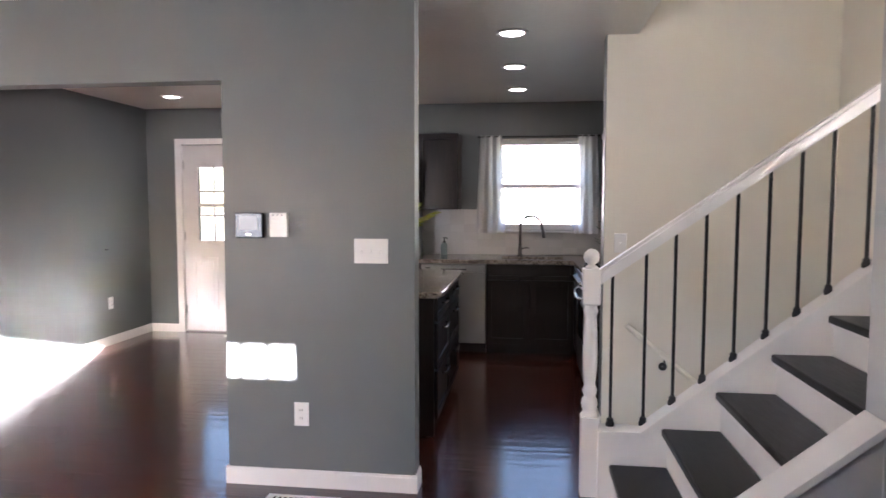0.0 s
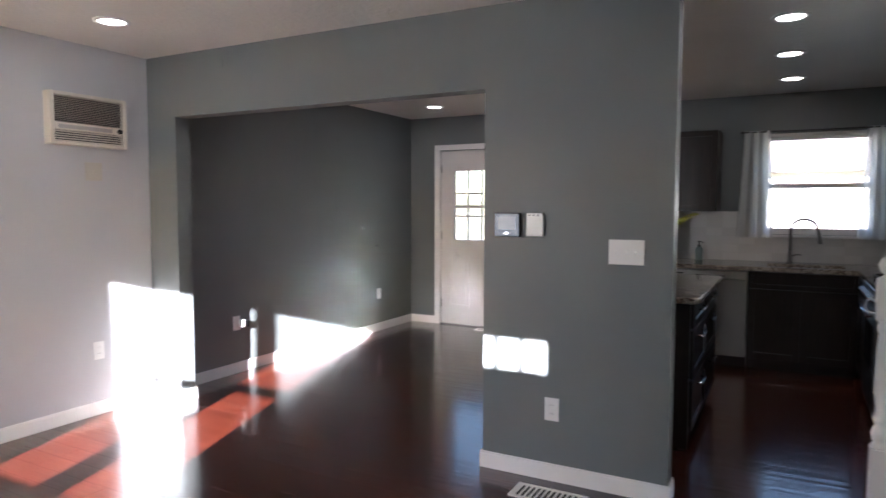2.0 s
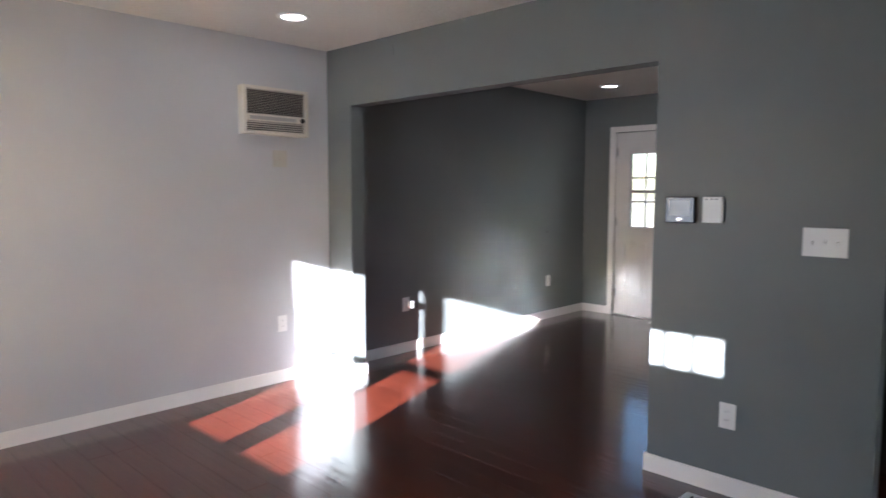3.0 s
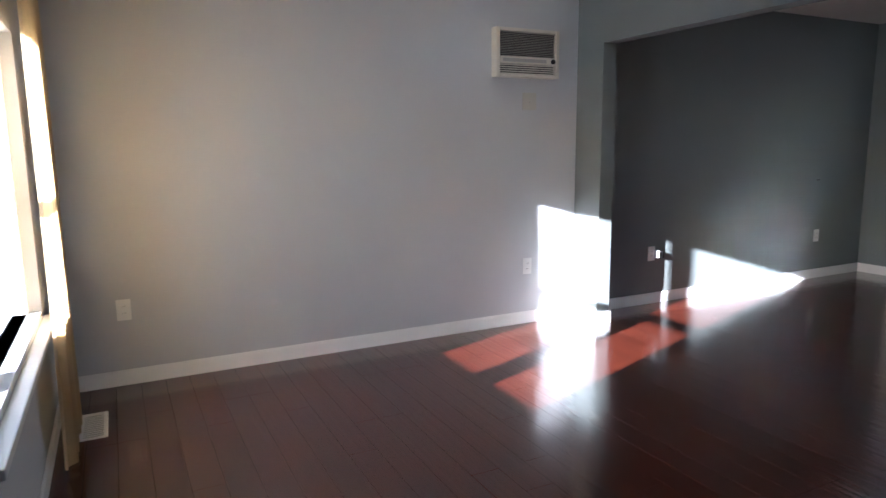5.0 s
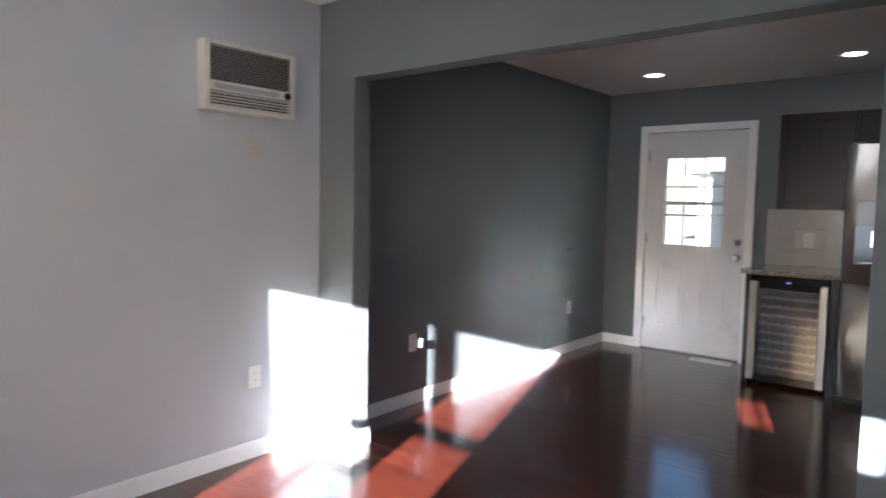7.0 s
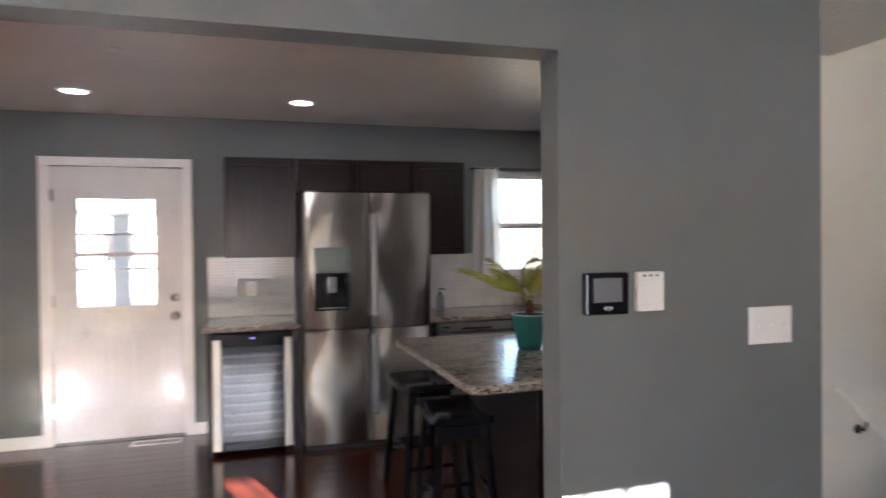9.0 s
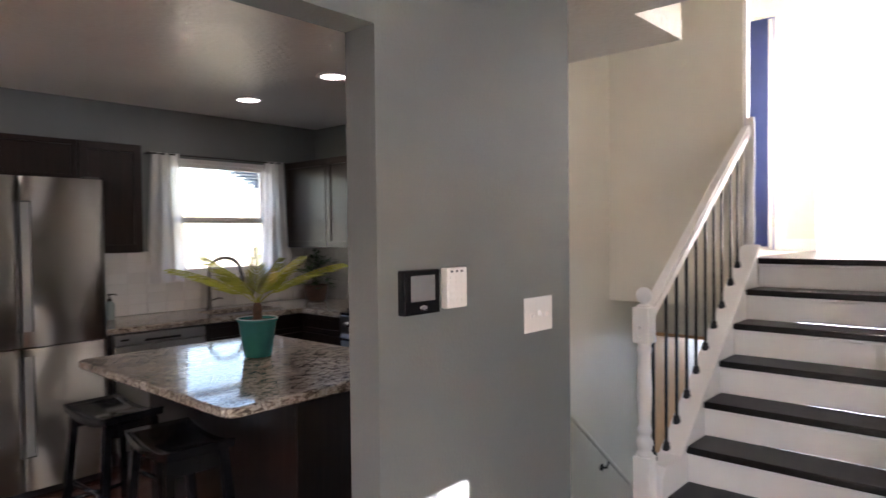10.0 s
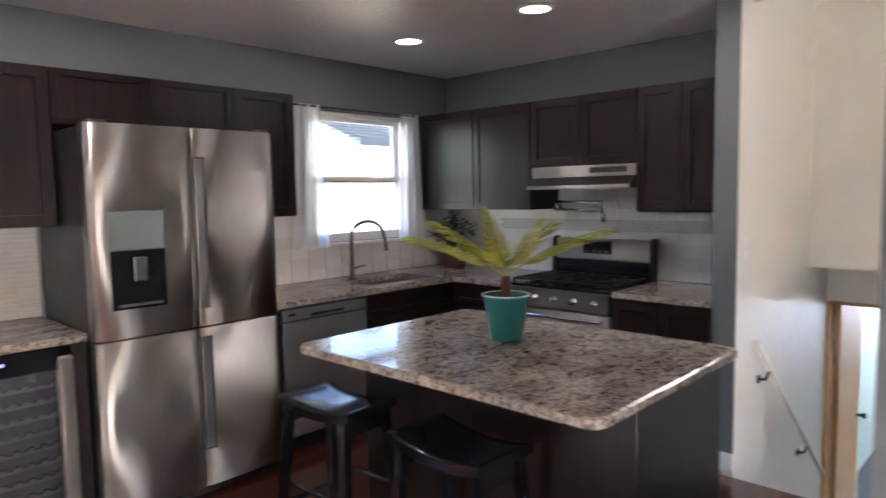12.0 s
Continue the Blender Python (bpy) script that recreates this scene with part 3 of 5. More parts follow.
# ---- the flight up ----
st = thing("staircase", "white stairs with dark stained treads going up", "staircase")
for i in range(STEPS):
    x, z = XN1 + RUN * i, RISE * (i + 1)
    if i < STEPS - 1:
        part("tread", boxes((x, x + RUN + .028, YS0, YS1 - .006, z - .036, z), bevel=.008), M_TREAD, st, "dark stained wooden tread")
    else:
        part("tread", boxes((x, x + .06, YS0, YS1 - .006, z - .036, z + .001), bevel=.008), M_TREAD, st, "dark stained wooden nosing")
    part("riser", boxes((x + .028, x + .045, YS0, YS1 - .006, z - RISE, z - .036)), M_WHITE, st)
    part("cove", boxes((x + .012, x + .028, YS0, YS1 - .006, z - .054, z - .036), bevel=.004), M_WHITE, st)
SL = RISE / RUN
part("wall_string", prism(((XN1 + .05, .0), (XS + .7, .0), (XS + .7, SL * (XS + .7 - XN1) - .02), (XN1 + .05, .1)), 'y', YS0 - .0, YS0 + .012), M_WHITE, st)
# far string with its sloping cap
zc = lambda x: .322 if x < 1.235 else .322 + .803 * (x - 1.235)
outl = [(1.035, 0), (2.50, 0), (2.50, zc(2.5)), (1.235, zc(1.2)), (1.035, zc(1.1))]
part("outer_string", prism(outl, 'y', YS1 - .006, YS1 + .075), M_WHITE, st)
cap = [(1.035, zc(1.1)), (1.235, zc(1.1)), (2.50, zc(2.5)), (2.50, zc(2.5) + .026), (1.225, zc(1.1) + .022), (1.035, zc(1.1) + .022)]
part("string_cap", prism(cap, 'y', YS1 - .022, YS1 + .091), M_WHITE, st)
part("string_mould", prism([(u, w - .026) for u, w in cap[:3]] + [(2.50, zc(2.5) - .002), (1.235, zc(1.1) - .002), (1.035, zc(1.1) - .002)], 'y', YS1 - .014, YS1 - .006), M_WHITE, st)

ra = thing("stair_railing", "white stair rail with turned newel and black iron balusters", "railing")
YR, NX = YS1 + .065, .998
bm = boxes((NX - .041, NX + .041, YR - .041, YR + .041, 0, .39), bevel=.004)
nw = part("newel_post", bm, M_WHITE, ra)
part("newel_block", boxes((NX - .041, NX + .041, YR - .041, YR + .041, .93, 1.10), bevel=.004), M_WHITE, nw)
part("turning", lathe(((.036, .385), (.040, .40), (.030, .412), (.036, .43), (.041, .45), (.036, .47), (.027, .485), (.032, .50), (.037, .515), (.030, .53), (.026, .55), (.034, .62), (.036, .70), (.032, .80), (.027, .87), (.034, .89), (.036, .90), (.028, .915), (.036, .932)), NX, YR, 20), M_WHITE, nw)
part("latch_ring", tube([(NX - .040, YR, 1.00)] + [(NX - .058 - .020 * math.sin(a), YR, .985 + .028 * math.cos(a)) for a in [math.pi * k / 8 for k in range(9)]] + [(NX - .040, YR, .955)], .004, 6), M_PLASTIC, nw, "white ring latch")
part("finial", lathe(((.034, 1.099), (.030, 1.108), (.018, 1.114), (.017, 1.120), (.030, 1.130), (.037, 1.148), (.037, 1.160), (.030, 1.178), (.016, 1.190), (.002, 1.193)), NX, YR, 20), M_WHITE, nw)
zr = lambda x: 1.084 + .702 * (x - 1.04)
sec = [(1.039, zr(1.039) - .045), (2.505, zr(2.505) - .045), (2.505, zr(2.505)), (1.039, zr(1.039))]
part("handrail", prism(sec, 'y', YR - .030, YR + .030), M_WHITE, ra)
part("handrail_cap", prism([(u, w + .001) for u, w in sec[3:1:-1]] + [(2.505, zr(2.505) + .018), (1.039, zr(1.039) + .018)], 'y', YR - .022, YR + .022), M_WHITE, ra)
part("handrail_fillet", prism([(sec[0][0], sec[0][1] - .014), (sec[1][0], sec[1][1] - .014), sec[1], sec[0]], 'y', YR - .018, YR + .018), M_WHITE, ra)
for i in range(10):
    x = (1.096, 1.249, 1.381, 1.515, 1.650, 1.788, 1.921, 2.052, 2.207, 2.335)[i]
    zb = zc(x) + .022
    b = part("baluster", boxes((x - .0065, x + .0065, YR - .0065, YR + .0065, zb, zr(x) - .05)), M_BLACK, ra, "black iron baluster")
    part("shoe", lathe(((.013, zb - .012), (.020, zb - .004), (.021, zb + .012), (.015, zb + .024), (.018, zb + .030), (.010, zb + .040)), x, YR, 8), M_BLACK, b)
structure("trim_rail_end", M_WHITE, (2.500, 2.512, YR - .05, YR + .005, LAND, LAND + .9), (2.500, 2.56, 3.095, 3.111, LAND, LAND + 2.3), (XH - .013, XH - .001, 3.037, 3.270, LAND, LAND + .10), (XH - .001, XH + .1, 3.037, 3.049, LAND, LAND + .10), label="white trim of the upper hall")
d3 = tagged(new("door_3"), "white bedroom door standing open", "", "", "structure")
part("slab", boxes((XH + .11, XH + .86, 3.413, 3.447, LAND + .01, LAND + 2.02), bevel=.003), M_WHITE, d3)
for z in (.25, 1.75):
    part("hinge", boxes((XH + .098, XH + .116, 3.401, 3.412, LAND + z - .05, LAND + z + .05)), M_CHROME, d3)

# knee wall with its sloping cap beside the flight
zk = lambda x: .422 + .812 * (x - 1.350)
kb = prism([(1.06, 0), (XS, 0), (XS, zk(XS) - .03), (1.06, zk(1.06) - .03)], 'y', YS0 - .115, YS0 - .005)
tagged(new("wall_knee", mesh("wall_knee", kb, M_PALE)), "pale grey knee wall beside the stairs", "", "", "structure")
kc = prism([(1.04, zk(1.04) - .03), (XS - .002, zk(XS) - .03), (XS - .002, zk(XS)), (1.04, zk(1.04))], 'y', YS0 - .145, YS0 + .002)
tagged(new("trim_knee_cap", mesh("trim_knee_cap", kc, M_WHITE)), "white sloping cap of the knee wall", "", "", "structure")

# flight down
lo = thing("lower_stairs", "dark stairs going down beside the cream wall", "staircase")
for i in range(7):
    x, z = XE - .08 + .235 * i, -.186 * (i + 1)
    part("tread", boxes((x, x + .26, YS1 + .086, YE - .001, z - .03, z)), M_TREAD, lo, "dark stained wooden tread")
    part("riser", boxes((x - .012, x - .001, YS1 + .086, YE - .001, z, z + .155)), M_WHITE, lo)
hr = thing("wall_handrail", "grey metal handrail on black brackets along the cream wall", "handrail")
zz = lambda x: .60 - .82 * (x - 1.38)
part("rail", tube([(1.30, YE - .06, zz(1.30)), (2.75, YE - .06, zz(2.75))], .016, 10), M_CREAM, hr)
for x in (1.53, 2.35):
    part("bracket", tube([(x, YE - .002, zz(x) - .07), (x, YE - .04, zz(x) - .065), (x, YE - .06, zz(x) - .01)], .008, 8), M_BLACK, hr, "black iron bracket")
    part("bracket_plate", turned(lathe(((.026, 0), (.026, .006), (.012, .012)), 0, 0, 12), Matrix.Translation((x, YE, zz(x) - .07)) @ Matrix.Rotation(radians(90), 4, 'X')), M_BLACK, hr)
structure("trim_lower_door", M_PINE, (2.99, 3.13, YE - .022, YE - .001, LOW, .658), (2.99, 3.13, 3.20, YE - .022, .636, .658), (2.99, 3.13, 3.20, 3.222, LOW, .636), label="raw pine door jamb")
pd = thing("pine_door", "raw pine door standing open at the lower stairs", "door")
dm = Matrix.Translation((3.14, YE - .045, 0)) @ Matrix.Rotation(radians(-2), 4, 'Z')
part("slab", turned(boxes((0, .60, -.018, .018, LOW + .01, .63), bevel=.002), dm), M_PINE, pd)
part("knob", turned(lathe(((.025, 0), (.010, .01), (.012, .03), (.026, .045), (.020, .062)), 0, 0, 12), dm @ Matrix.Translation((.56, -.018, LOW + .95)) @ Matrix.Rotation(radians(90), 4, 'X')), M_BLACK, pd, "black door knob")
lw = thing("lower_window", "bright window of the lower room", "window")
part("window_frame", boxes((6.95, 6.998, 2.70, 2.75, -.1, .75), (6.95, 6.998, 3.85, 3.90, -.1, .75), (6.95, 6.998, 2.75, 3.85, .70, .75), (6.95, 6.998, 2.75, 3.85, -.1, -.05), (6.95, 6.998, 3.28, 3.32, -.05, .70)), M_WHITE, lw)
# the pane emits by itself, standing in for daylight from outside
part("pane", boxes((6.985, 6.995, 2.75, 3.85, -.05, .70)), lamp_material("glowing_pane", (0.75, 0.85, 1.0), 0.9), lw)


# ---- kitchen ----
CT, CB = .886, .850              # worktop top and underside
UZ0, UZ1 = 1.350, 2.085


def face_matrix(way, u0, plane):
    """Local door space: x along the front, -y out of it. way '-y' or '-x'."""
    if way == '-y':
        return Matrix.Translation((u0, plane, 0))
    return Matrix.Translation((plane, u0, 0)) @ Matrix.Rotation(radians(-90), 4, 'Z')


def shaker(name, parent, m, w, z0, z1, f=.055):
    """A framed front: the panel, with its stiles and rails as sub-parts."""
    g, t = .002, .020
    d = part(name, turned(boxes((f - .004, w - f + .004, -.010, 0, z0 + f - .004, z1 - f + .004)), m), M_CAB, parent)
    for a, b in ((g, f), (w - f, w - g)):
        part("stile", turned(boxes((a, b, -t, 0, z0 + g, z1 - g), bevel=.0015), m), M_CAB, d)
    for a, b in ((z0 + g, z0 + f), (z1 - f, z1 - g)):
        part("rail", turned(boxes((f, w - f, -t, 0, a, b), bevel=.0015), m), M_CAB, d)
    return d


def cabinet(name, way, u0, u1, plane, depth, z0, z1, fronts, label, pulls=False, toe=0.0):
    """A cabinet unit. u0..u1 along the wall (for '-x' from the far end to the near one), plane: its front; fronts: (from, to, z0, z1)."""
    c = thing(name, label, "cabinet")
    m = face_matrix(way, u0, plane)
    w = abs(u1 - u0)
    bm = boxes((.001, w - .001, .001, depth, z0 + toe, z1))
    if toe:
        box(bm, .001, w - .001, .06, depth, z0, z0 + toe)
    part("body", turned(bm, m), M_CAB, c)
    for a, b, fz0, fz1 in fronts:
        d = shaker("drawer" if fz1 - fz0 < .2 else "door", c, m @ Matrix.Translation((a, 0, 0)), b - a, fz0, fz1, .055 if fz1 - fz0 > .3 else .035)
        if pulls:
            zc_ = (fz0 + fz1) / 2 if fz1 - fz0 < .3 else fz1 - .07
            x0, x1 = a + (b - a) / 2 - .07, a + (b - a) / 2 + .07
            part("handle", turned(tube([(x0, -.02, zc_), (x0, -.045, zc_), (x1, -.045, zc_), (x1, -.02, zc_)], .005, 6), m), M_CHROME, d, "chrome bar pull")
    return c


UY = YB - .33
cabinet("wall_cabinet", '-y', -1.80, -1.290, UY, .328, UZ0, UZ1, ((0, .51, UZ0, UZ1),), "dark espresso wall cabinet above the wine cooler")
cabinet("wall_cabinet", '-y', -1.288, -.374, UY, .328, 1.825, UZ1, ((0, .457, 1.825, UZ1), (.457, .914, 1.825, UZ1)), "short dark espresso cabinet above the fridge")
cabinet("wall_cabinet", '-y', -.372, .030, UY, .328, UZ0, UZ1, ((0, .402, UZ0, UZ1),), "dark espresso wall cabinet beside the window")
UX = XK - .33
cabinet("wall_cabinet", '-x', 6.60, 6.035, UX, .328, UZ0, UZ1, ((0, .565, UZ0, UZ1),), "dark espresso corner wall cabinet")
cabinet("wall_cabinet", '-x', 6.033, 5.522, UX, .328, UZ0, UZ1, ((0, .511, UZ0, UZ1),), "dark espresso wall cabinet catching window light")
cabinet("wall_cabinet", '-x', 5.520, 4.742, UX, .328, 1.638, UZ1, ((0, .389, 1.638, UZ1), (.389, .778, 1.638, UZ1)), "short dark espresso cabinet above the hood")
cabinet("wall_cabinet", '-x', 4.740, 4.184, UX, .328, UZ0 - .01, UZ1, ((0, .278, UZ0, UZ1), (.278, .556, UZ0, UZ1)), "dark espresso wall cabinet beside the hood")
BY, BX = 6.005, 1.150
cabinet("side_panel", '-y', -1.925, -1.886, 5.995, .62, 0, CB, (), "dark espresso end panel beside the wine cooler")
cabinet("side_panel", '-y', -1.350, -1.292, 5.995, .62, 0, CB, (), "dark espresso filler between cooler and fridge")
cabinet("base_cabinet", '-y', -.366, -.290, BY, .612, 0, CB, (), "dark espresso filler beside the dishwasher", toe=.09)
cabinet("base_cabinet", '-y', .322, 1.130, BY, .612, 0, CB, ((0, .404, .10, .70), (.404, .808, .10, .70), (0, .808, .705, .845)), "dark espresso sink cabinet", toe=.09)
cabinet("base_cabinet", '-x', 6.60, 5.515, BX, .612, 0, CB, ((.62, 1.085, .10, .70), (.62, 1.085, .705, .845)), "dark espresso corner base cabinet", toe=.09)
cabinet("base_cabinet", '-x', 4.742, 4.184, BX, .612, 0, CB, ((0, .279, .10, .845), (.279, .558, .10, .845)), "dark espresso base cabinet at the end of the run", toe=.09)

SX0, SX1, SY0, SY1 = .46, 1.04, 6.09, 6.43


def cell_slab(xs, ys, filled, z0, z1):
    """One welded slab over the filled cells of a plan grid."""
    bm = bmesh.new()
    vs = {}

    def at(i, j, k):
        if (i, j, k) not in vs:
            vs[i, j, k] = bm.verts.new((xs[i], ys[j], (z0, z1)[k]))
        return vs[i, j, k]

    for i, j in filled:
        bm.faces.new([at(i, j, 1), at(i + 1, j, 1), at(i + 1, j + 1, 1), at(i, j + 1, 1)])
        bm.faces.new([at(i, j + 1, 0), at(i + 1, j + 1, 0), at(i + 1, j, 0), at(i, j, 0)])
        for (a, b), n in ((((i, j), (i + 1, j)), (i, j - 1)), (((i + 1, j), (i + 1, j + 1)), (i + 1, j)), (((i + 1, j + 1), (i, j + 1)), (i, j + 1)), (((i, j + 1), (i, j)), (i - 1, j))):
            if n not in filled:
                bm.faces.new([at(*a, 0), at(*b, 0), at(*b, 1), at(*a, 1)])
    return bm


FILLED = [(i, j) for i in range(4) for j in range(1, 4) if (i, j) != (1, 2)] + [(3, 0)]
solid("worktop", cell_slab((-.372, SX0, SX1, 1.120, XK - .001), (5.515, 5.975, SY0, SY1, YB - .001), FILLED, CB, CT), M_GRANITE, "speckled granite worktop around the sink", "worktop")
solid("worktop", boxes((1.120, XK - .001, 4.184, 4.742, CB, CT), bevel=.004), M_GRANITE, "speckled granite worktop beside the range", "worktop")
solid("worktop", boxes((-1.955, -1.290, 5.965, YB - .001, CB, CT), bevel=.004), M_GRANITE, "speckled granite worktop above the wine cooler", "worktop")
sk = thing("sink", "dark steel undermount sink", "sink")
part("basin", boxes((SX0, SX0 + .006, SY0, SY1, .68, CB), (SX1 - .006, SX1, SY0, SY1, .68, CB), (SX0, SX1, SY0, SY0 + .006, .68, CB), (SX0, SX1, SY1 - .006, SY1, .68, CB), (SX0, SX1, SY0, SY1, .672, .68)), M_STEELDARK, sk)
part("drain", lathe(((.04, .68), (.04, .684), (.03, .684)), .75, 6.26, 16), M_CHROME, sk)
fa = thing("faucet", "dark steel gooseneck kitchen faucet", "faucet")
FX, FY = .63, 6.50
part("base", lathe(((.028, CT), (.028, CT + .01), (.019, CT + .02), (.017, CT + .10), (.013, CT + .11)), FX, FY, 16), M_STEELDARK, fa)
arc = [(FX, FY, CT + .10), (FX, FY, CT + .28)] + [(FX + .105 * (1 - math.cos(a)), FY - .05 * (1 - math.cos(a)), CT + .30 + .10 * math.sin(a)) for a in [math.pi * k / 10 for k in range(0, 10)]] + [(FX + .222, FY - .106, CT + .25)]
part("spout", tube(arc, .0135, 10), M_STEELDARK, fa)
part("spray_head", tube([(FX + .220, FY - .105, CT + .26), (FX + .228, FY - .109, CT + .20), (FX + .231, FY - .110, CT + .185)], .015, 10), M_STEELDARK, fa)
part("lever", tube([(FX + .015, FY - .01, CT + .07), (FX + .06, FY - .03, CT + .085), (FX + .09, FY - .045, CT + .08)], .006, 8), M_STEELDARK, fa)

so = thing("soap_dispenser", "grey glass soap bottle with a dark pump on the worktop", "soap dispenser")
part("bottle", lathe(((.030, CT + .0005), (.034, CT + .006), (.034, CT + .105), (.026, CT + .122), (.014, CT + .130)), -.130, 6.46, 18), M_REFRIG_PANEL, so, "grey glass bottle")
part("pump", lathe(((.015, CT + .130), (.016, CT + .145), (.006, CT + .150), (.006, CT + .170), (.013, CT + .172), (.013, CT + .182)), -.130, 6.46, 12), M_BLACK, so, "dark pump")
part("nozzle", tube([(-.130, 6.46, CT + .177), (-.105, 6.44, CT + .178), (-.092, 6.43, CT + .170)], .005, 6), M_BLACK, so)

# dishwasher
dw = thing("dishwasher", "stainless steel dishwasher under the worktop", "dishwasher")
part("door", boxes((-.286, .318, BY - .022, BY + .5, .10, .765), bevel=.004), M_SATIN, dw)
part("control_panel", boxes((-.286, .318, BY - .024, BY + .5, .770, CB - .012), bevel=.004), M_SATIN, dw)
# black strip set on the flat panel; the recess's shade is colour only
part("handle_recess", boxes((-.10, .14, BY - .0255, BY - .024, .785, .800)), M_BLACK, dw)
part("badge", boxes((-.25, -.20, BY - .0255, BY - .024, .80, .812)), M_BLACK, dw)
part("toe_kick", boxes((-.286, .318, BY + .05, BY + .4, 0, .098)), M_BLACK, dw)

# fridge
fr = thing("fridge", "stainless steel four-door fridge with water dispenser", "fridge")
FX0, FX1, FYF, FTOP, FMID, FSP = -1.281, -.364, 5.893, 1.803, .844, -.816
part("cabinet_box", boxes((FX0 + .004, FX1 - .004, FYF + .075, YB - .03, .02, FTOP - .012), bevel=.004), M_FRSIDE, fr, "dark grey enamelled sides")


def bowed(x0, x1, z0, z1, holes=()):
    """A fridge door: its front bows outward a little across the whole width of the fridge."""
    bm = bmesh.new()
    n = 14
    mid, half = (FX0 + FX1) / 2, (FX1 - FX0) / 2
    cols = []
    for i in range(n + 1):
        u = i / n
        x = x0 + (x1 - x0) * u
        edge = min(u, 1 - u) * (x1 - x0)
        y = FYF - .014 * (1 - ((x - mid) / half) ** 2) + .012 * max(0, 1 - edge / .014) ** 2
        cols.append([bm.verts.new((x, y, z0)), bm.verts.new((x, y, z1)), bm.verts.new((x, FYF + .07, z1)), bm.verts.new((x, FYF + .07, z0))])
    for a, b in zip(cols, cols[1:]):
        for k in range(4):
            f = bm.faces.new((a[k], b[k], b[(k + 1) % 4], a[(k + 1) % 4]))
            f.smooth = k == 0
    bm.faces.new(cols[0])
    bm.faces.new(list(reversed(cols[-1])))
    bmesh.ops.recalc_face_normals(bm, faces=bm.faces)
    return bm


for x0, x1, z0, z1 in ((FX0, FSP - .003, FMID + .004, FTOP), (FSP + .003, FX1, FMID + .004, FTOP), (FX0, FSP - .003, .045, FMID - .004), (FSP + .003, FX1, .045, FMID - .004)):
    d = part("door", bowed(x0, x1, z0, z1), M_STEEL, fr)
    left = x0 == FX0
    ha, hb = (.935, 1.662) if z0 > .5 else (.236, .800)
    ga, gb = (FSP - .020, FSP - .006) if left else (FSP + .006, FSP + .058)
    # dark strips and lines set on the doors draw the shade of recessed grips
    hn = part("handle", boxes((ga, gb, FYF - .0185, FYF - .008, ha, hb), bevel=.002), M_STEELDARK if left else M_SATIN, d, "steel grip strip, its recess drawn with dark lines")
    if not left:
        part("grip_edge", boxes((gb - .005, gb, FYF - .0205, FYF - .0185, ha, hb)), M_BLACK, hn)
        part("grip_end", boxes((ga, gb, FYF - .0205, FYF - .0185, (hb if z0 > .5 else ha) - .003, (hb if z0 > .5 else ha) + .003)), M_BLACK, hn)
    if left and z0 > .5:
        part("dispenser_display", boxes((-1.205, -.965, FYF - .018, FYF + .01, 1.245, 1.420), bevel=.003), M_REFRIG_PANEL, d, "pale display panel")
        r = part("dispenser", boxes((-1.205, -1.190, FYF - .018, FYF + .01, .98, 1.243), (-.980, -.965, FYF - .018, FYF + .01, .98, 1.243), (-1.190, -.980, FYF - .018, FYF + .01, .98, .992), (-1.190, -.980, FYF - .0125, FYF + .01, .992, 1.243)), M_BLACKGLOSS, d, "black dispenser recess")
        part("nozzle", boxes((-1.115, -1.055, FYF - .035, FYF - .013, 1.10, 1.215), bevel=.006), M_CHROME, r)
        part("drip_tray", boxes((-1.18, -.99, FYF - .03, FYF - .013, .993, 1.003)), M_STEEL, r)
part("base_grille", boxes((FX0 + .01, FX1 - .01, FYF + .02, FYF + .2, .0, .042)), M_BLACK, fr)
for x in (FX0 + .06, FX1 - .06):
    part("hinge_cover", boxes((x - .04, x + .04, FYF + .01, FYF + .12, FTOP, FTOP + .014), bevel=.004), M_STEELDARK, fr)

# wine cooler
wc = thing("wine_cooler", "black wine cooler with glass door and steel bars", "wine cooler")
WX0, WX1, WY = -1.884, -1.352, 5.985
part("body", boxes((WX0, WX1, WY + .045, YB - .02, .03, .838)), M_TINT, wc)
part("top_panel", boxes((WX0, WX1, WY, WY + .04, .745, .842), bevel=.003), M_BLACKGLOSS, wc)
part("bottom_panel", boxes((WX0, WX1, WY, WY + .04, .032, .085), bevel=.003), M_BLACKGLOSS, wc)
for x in (WX0, WX1 - .058):
    part("steel_bar", boxes((x, x + .058, WY - .022, WY + .04, .04, .80), bevel=.008), M_STEEL, wc, "vertical brushed steel bar")
part("led_display", boxes((-1.635, -1.605, WY - .002, WY, .795, .808)), M_BLUELED, wc, "blue lit digits")
for k in range(9):
    z = .13 + .067 * k
    bm = boxes((WX0 + .06, WX1 - .06, WY + .030, WY + .040, z, z + .012))
    for j in range(8):
        x = WX0 + .085 + j * .052
        box(bm, x, x + .026, WY + .026, WY + .040, z + .012, z + .026, bevel=.003)
    part("rack", bm, M_STEELDARK, wc, "steel wire wine rack")
g = part("glass_door", boxes((WX0 + .058, WX1 - .058, WY + .006, WY + .012, .085, .745)), M_DOORGLASS, wc)
g.visible_shadow = False
for x in (WX0 + .04, WX1 - .04):
    part("foot", lathe(((.018, 0), (.018, .03)), x, WY + .10, 10), M_BLACK, wc)

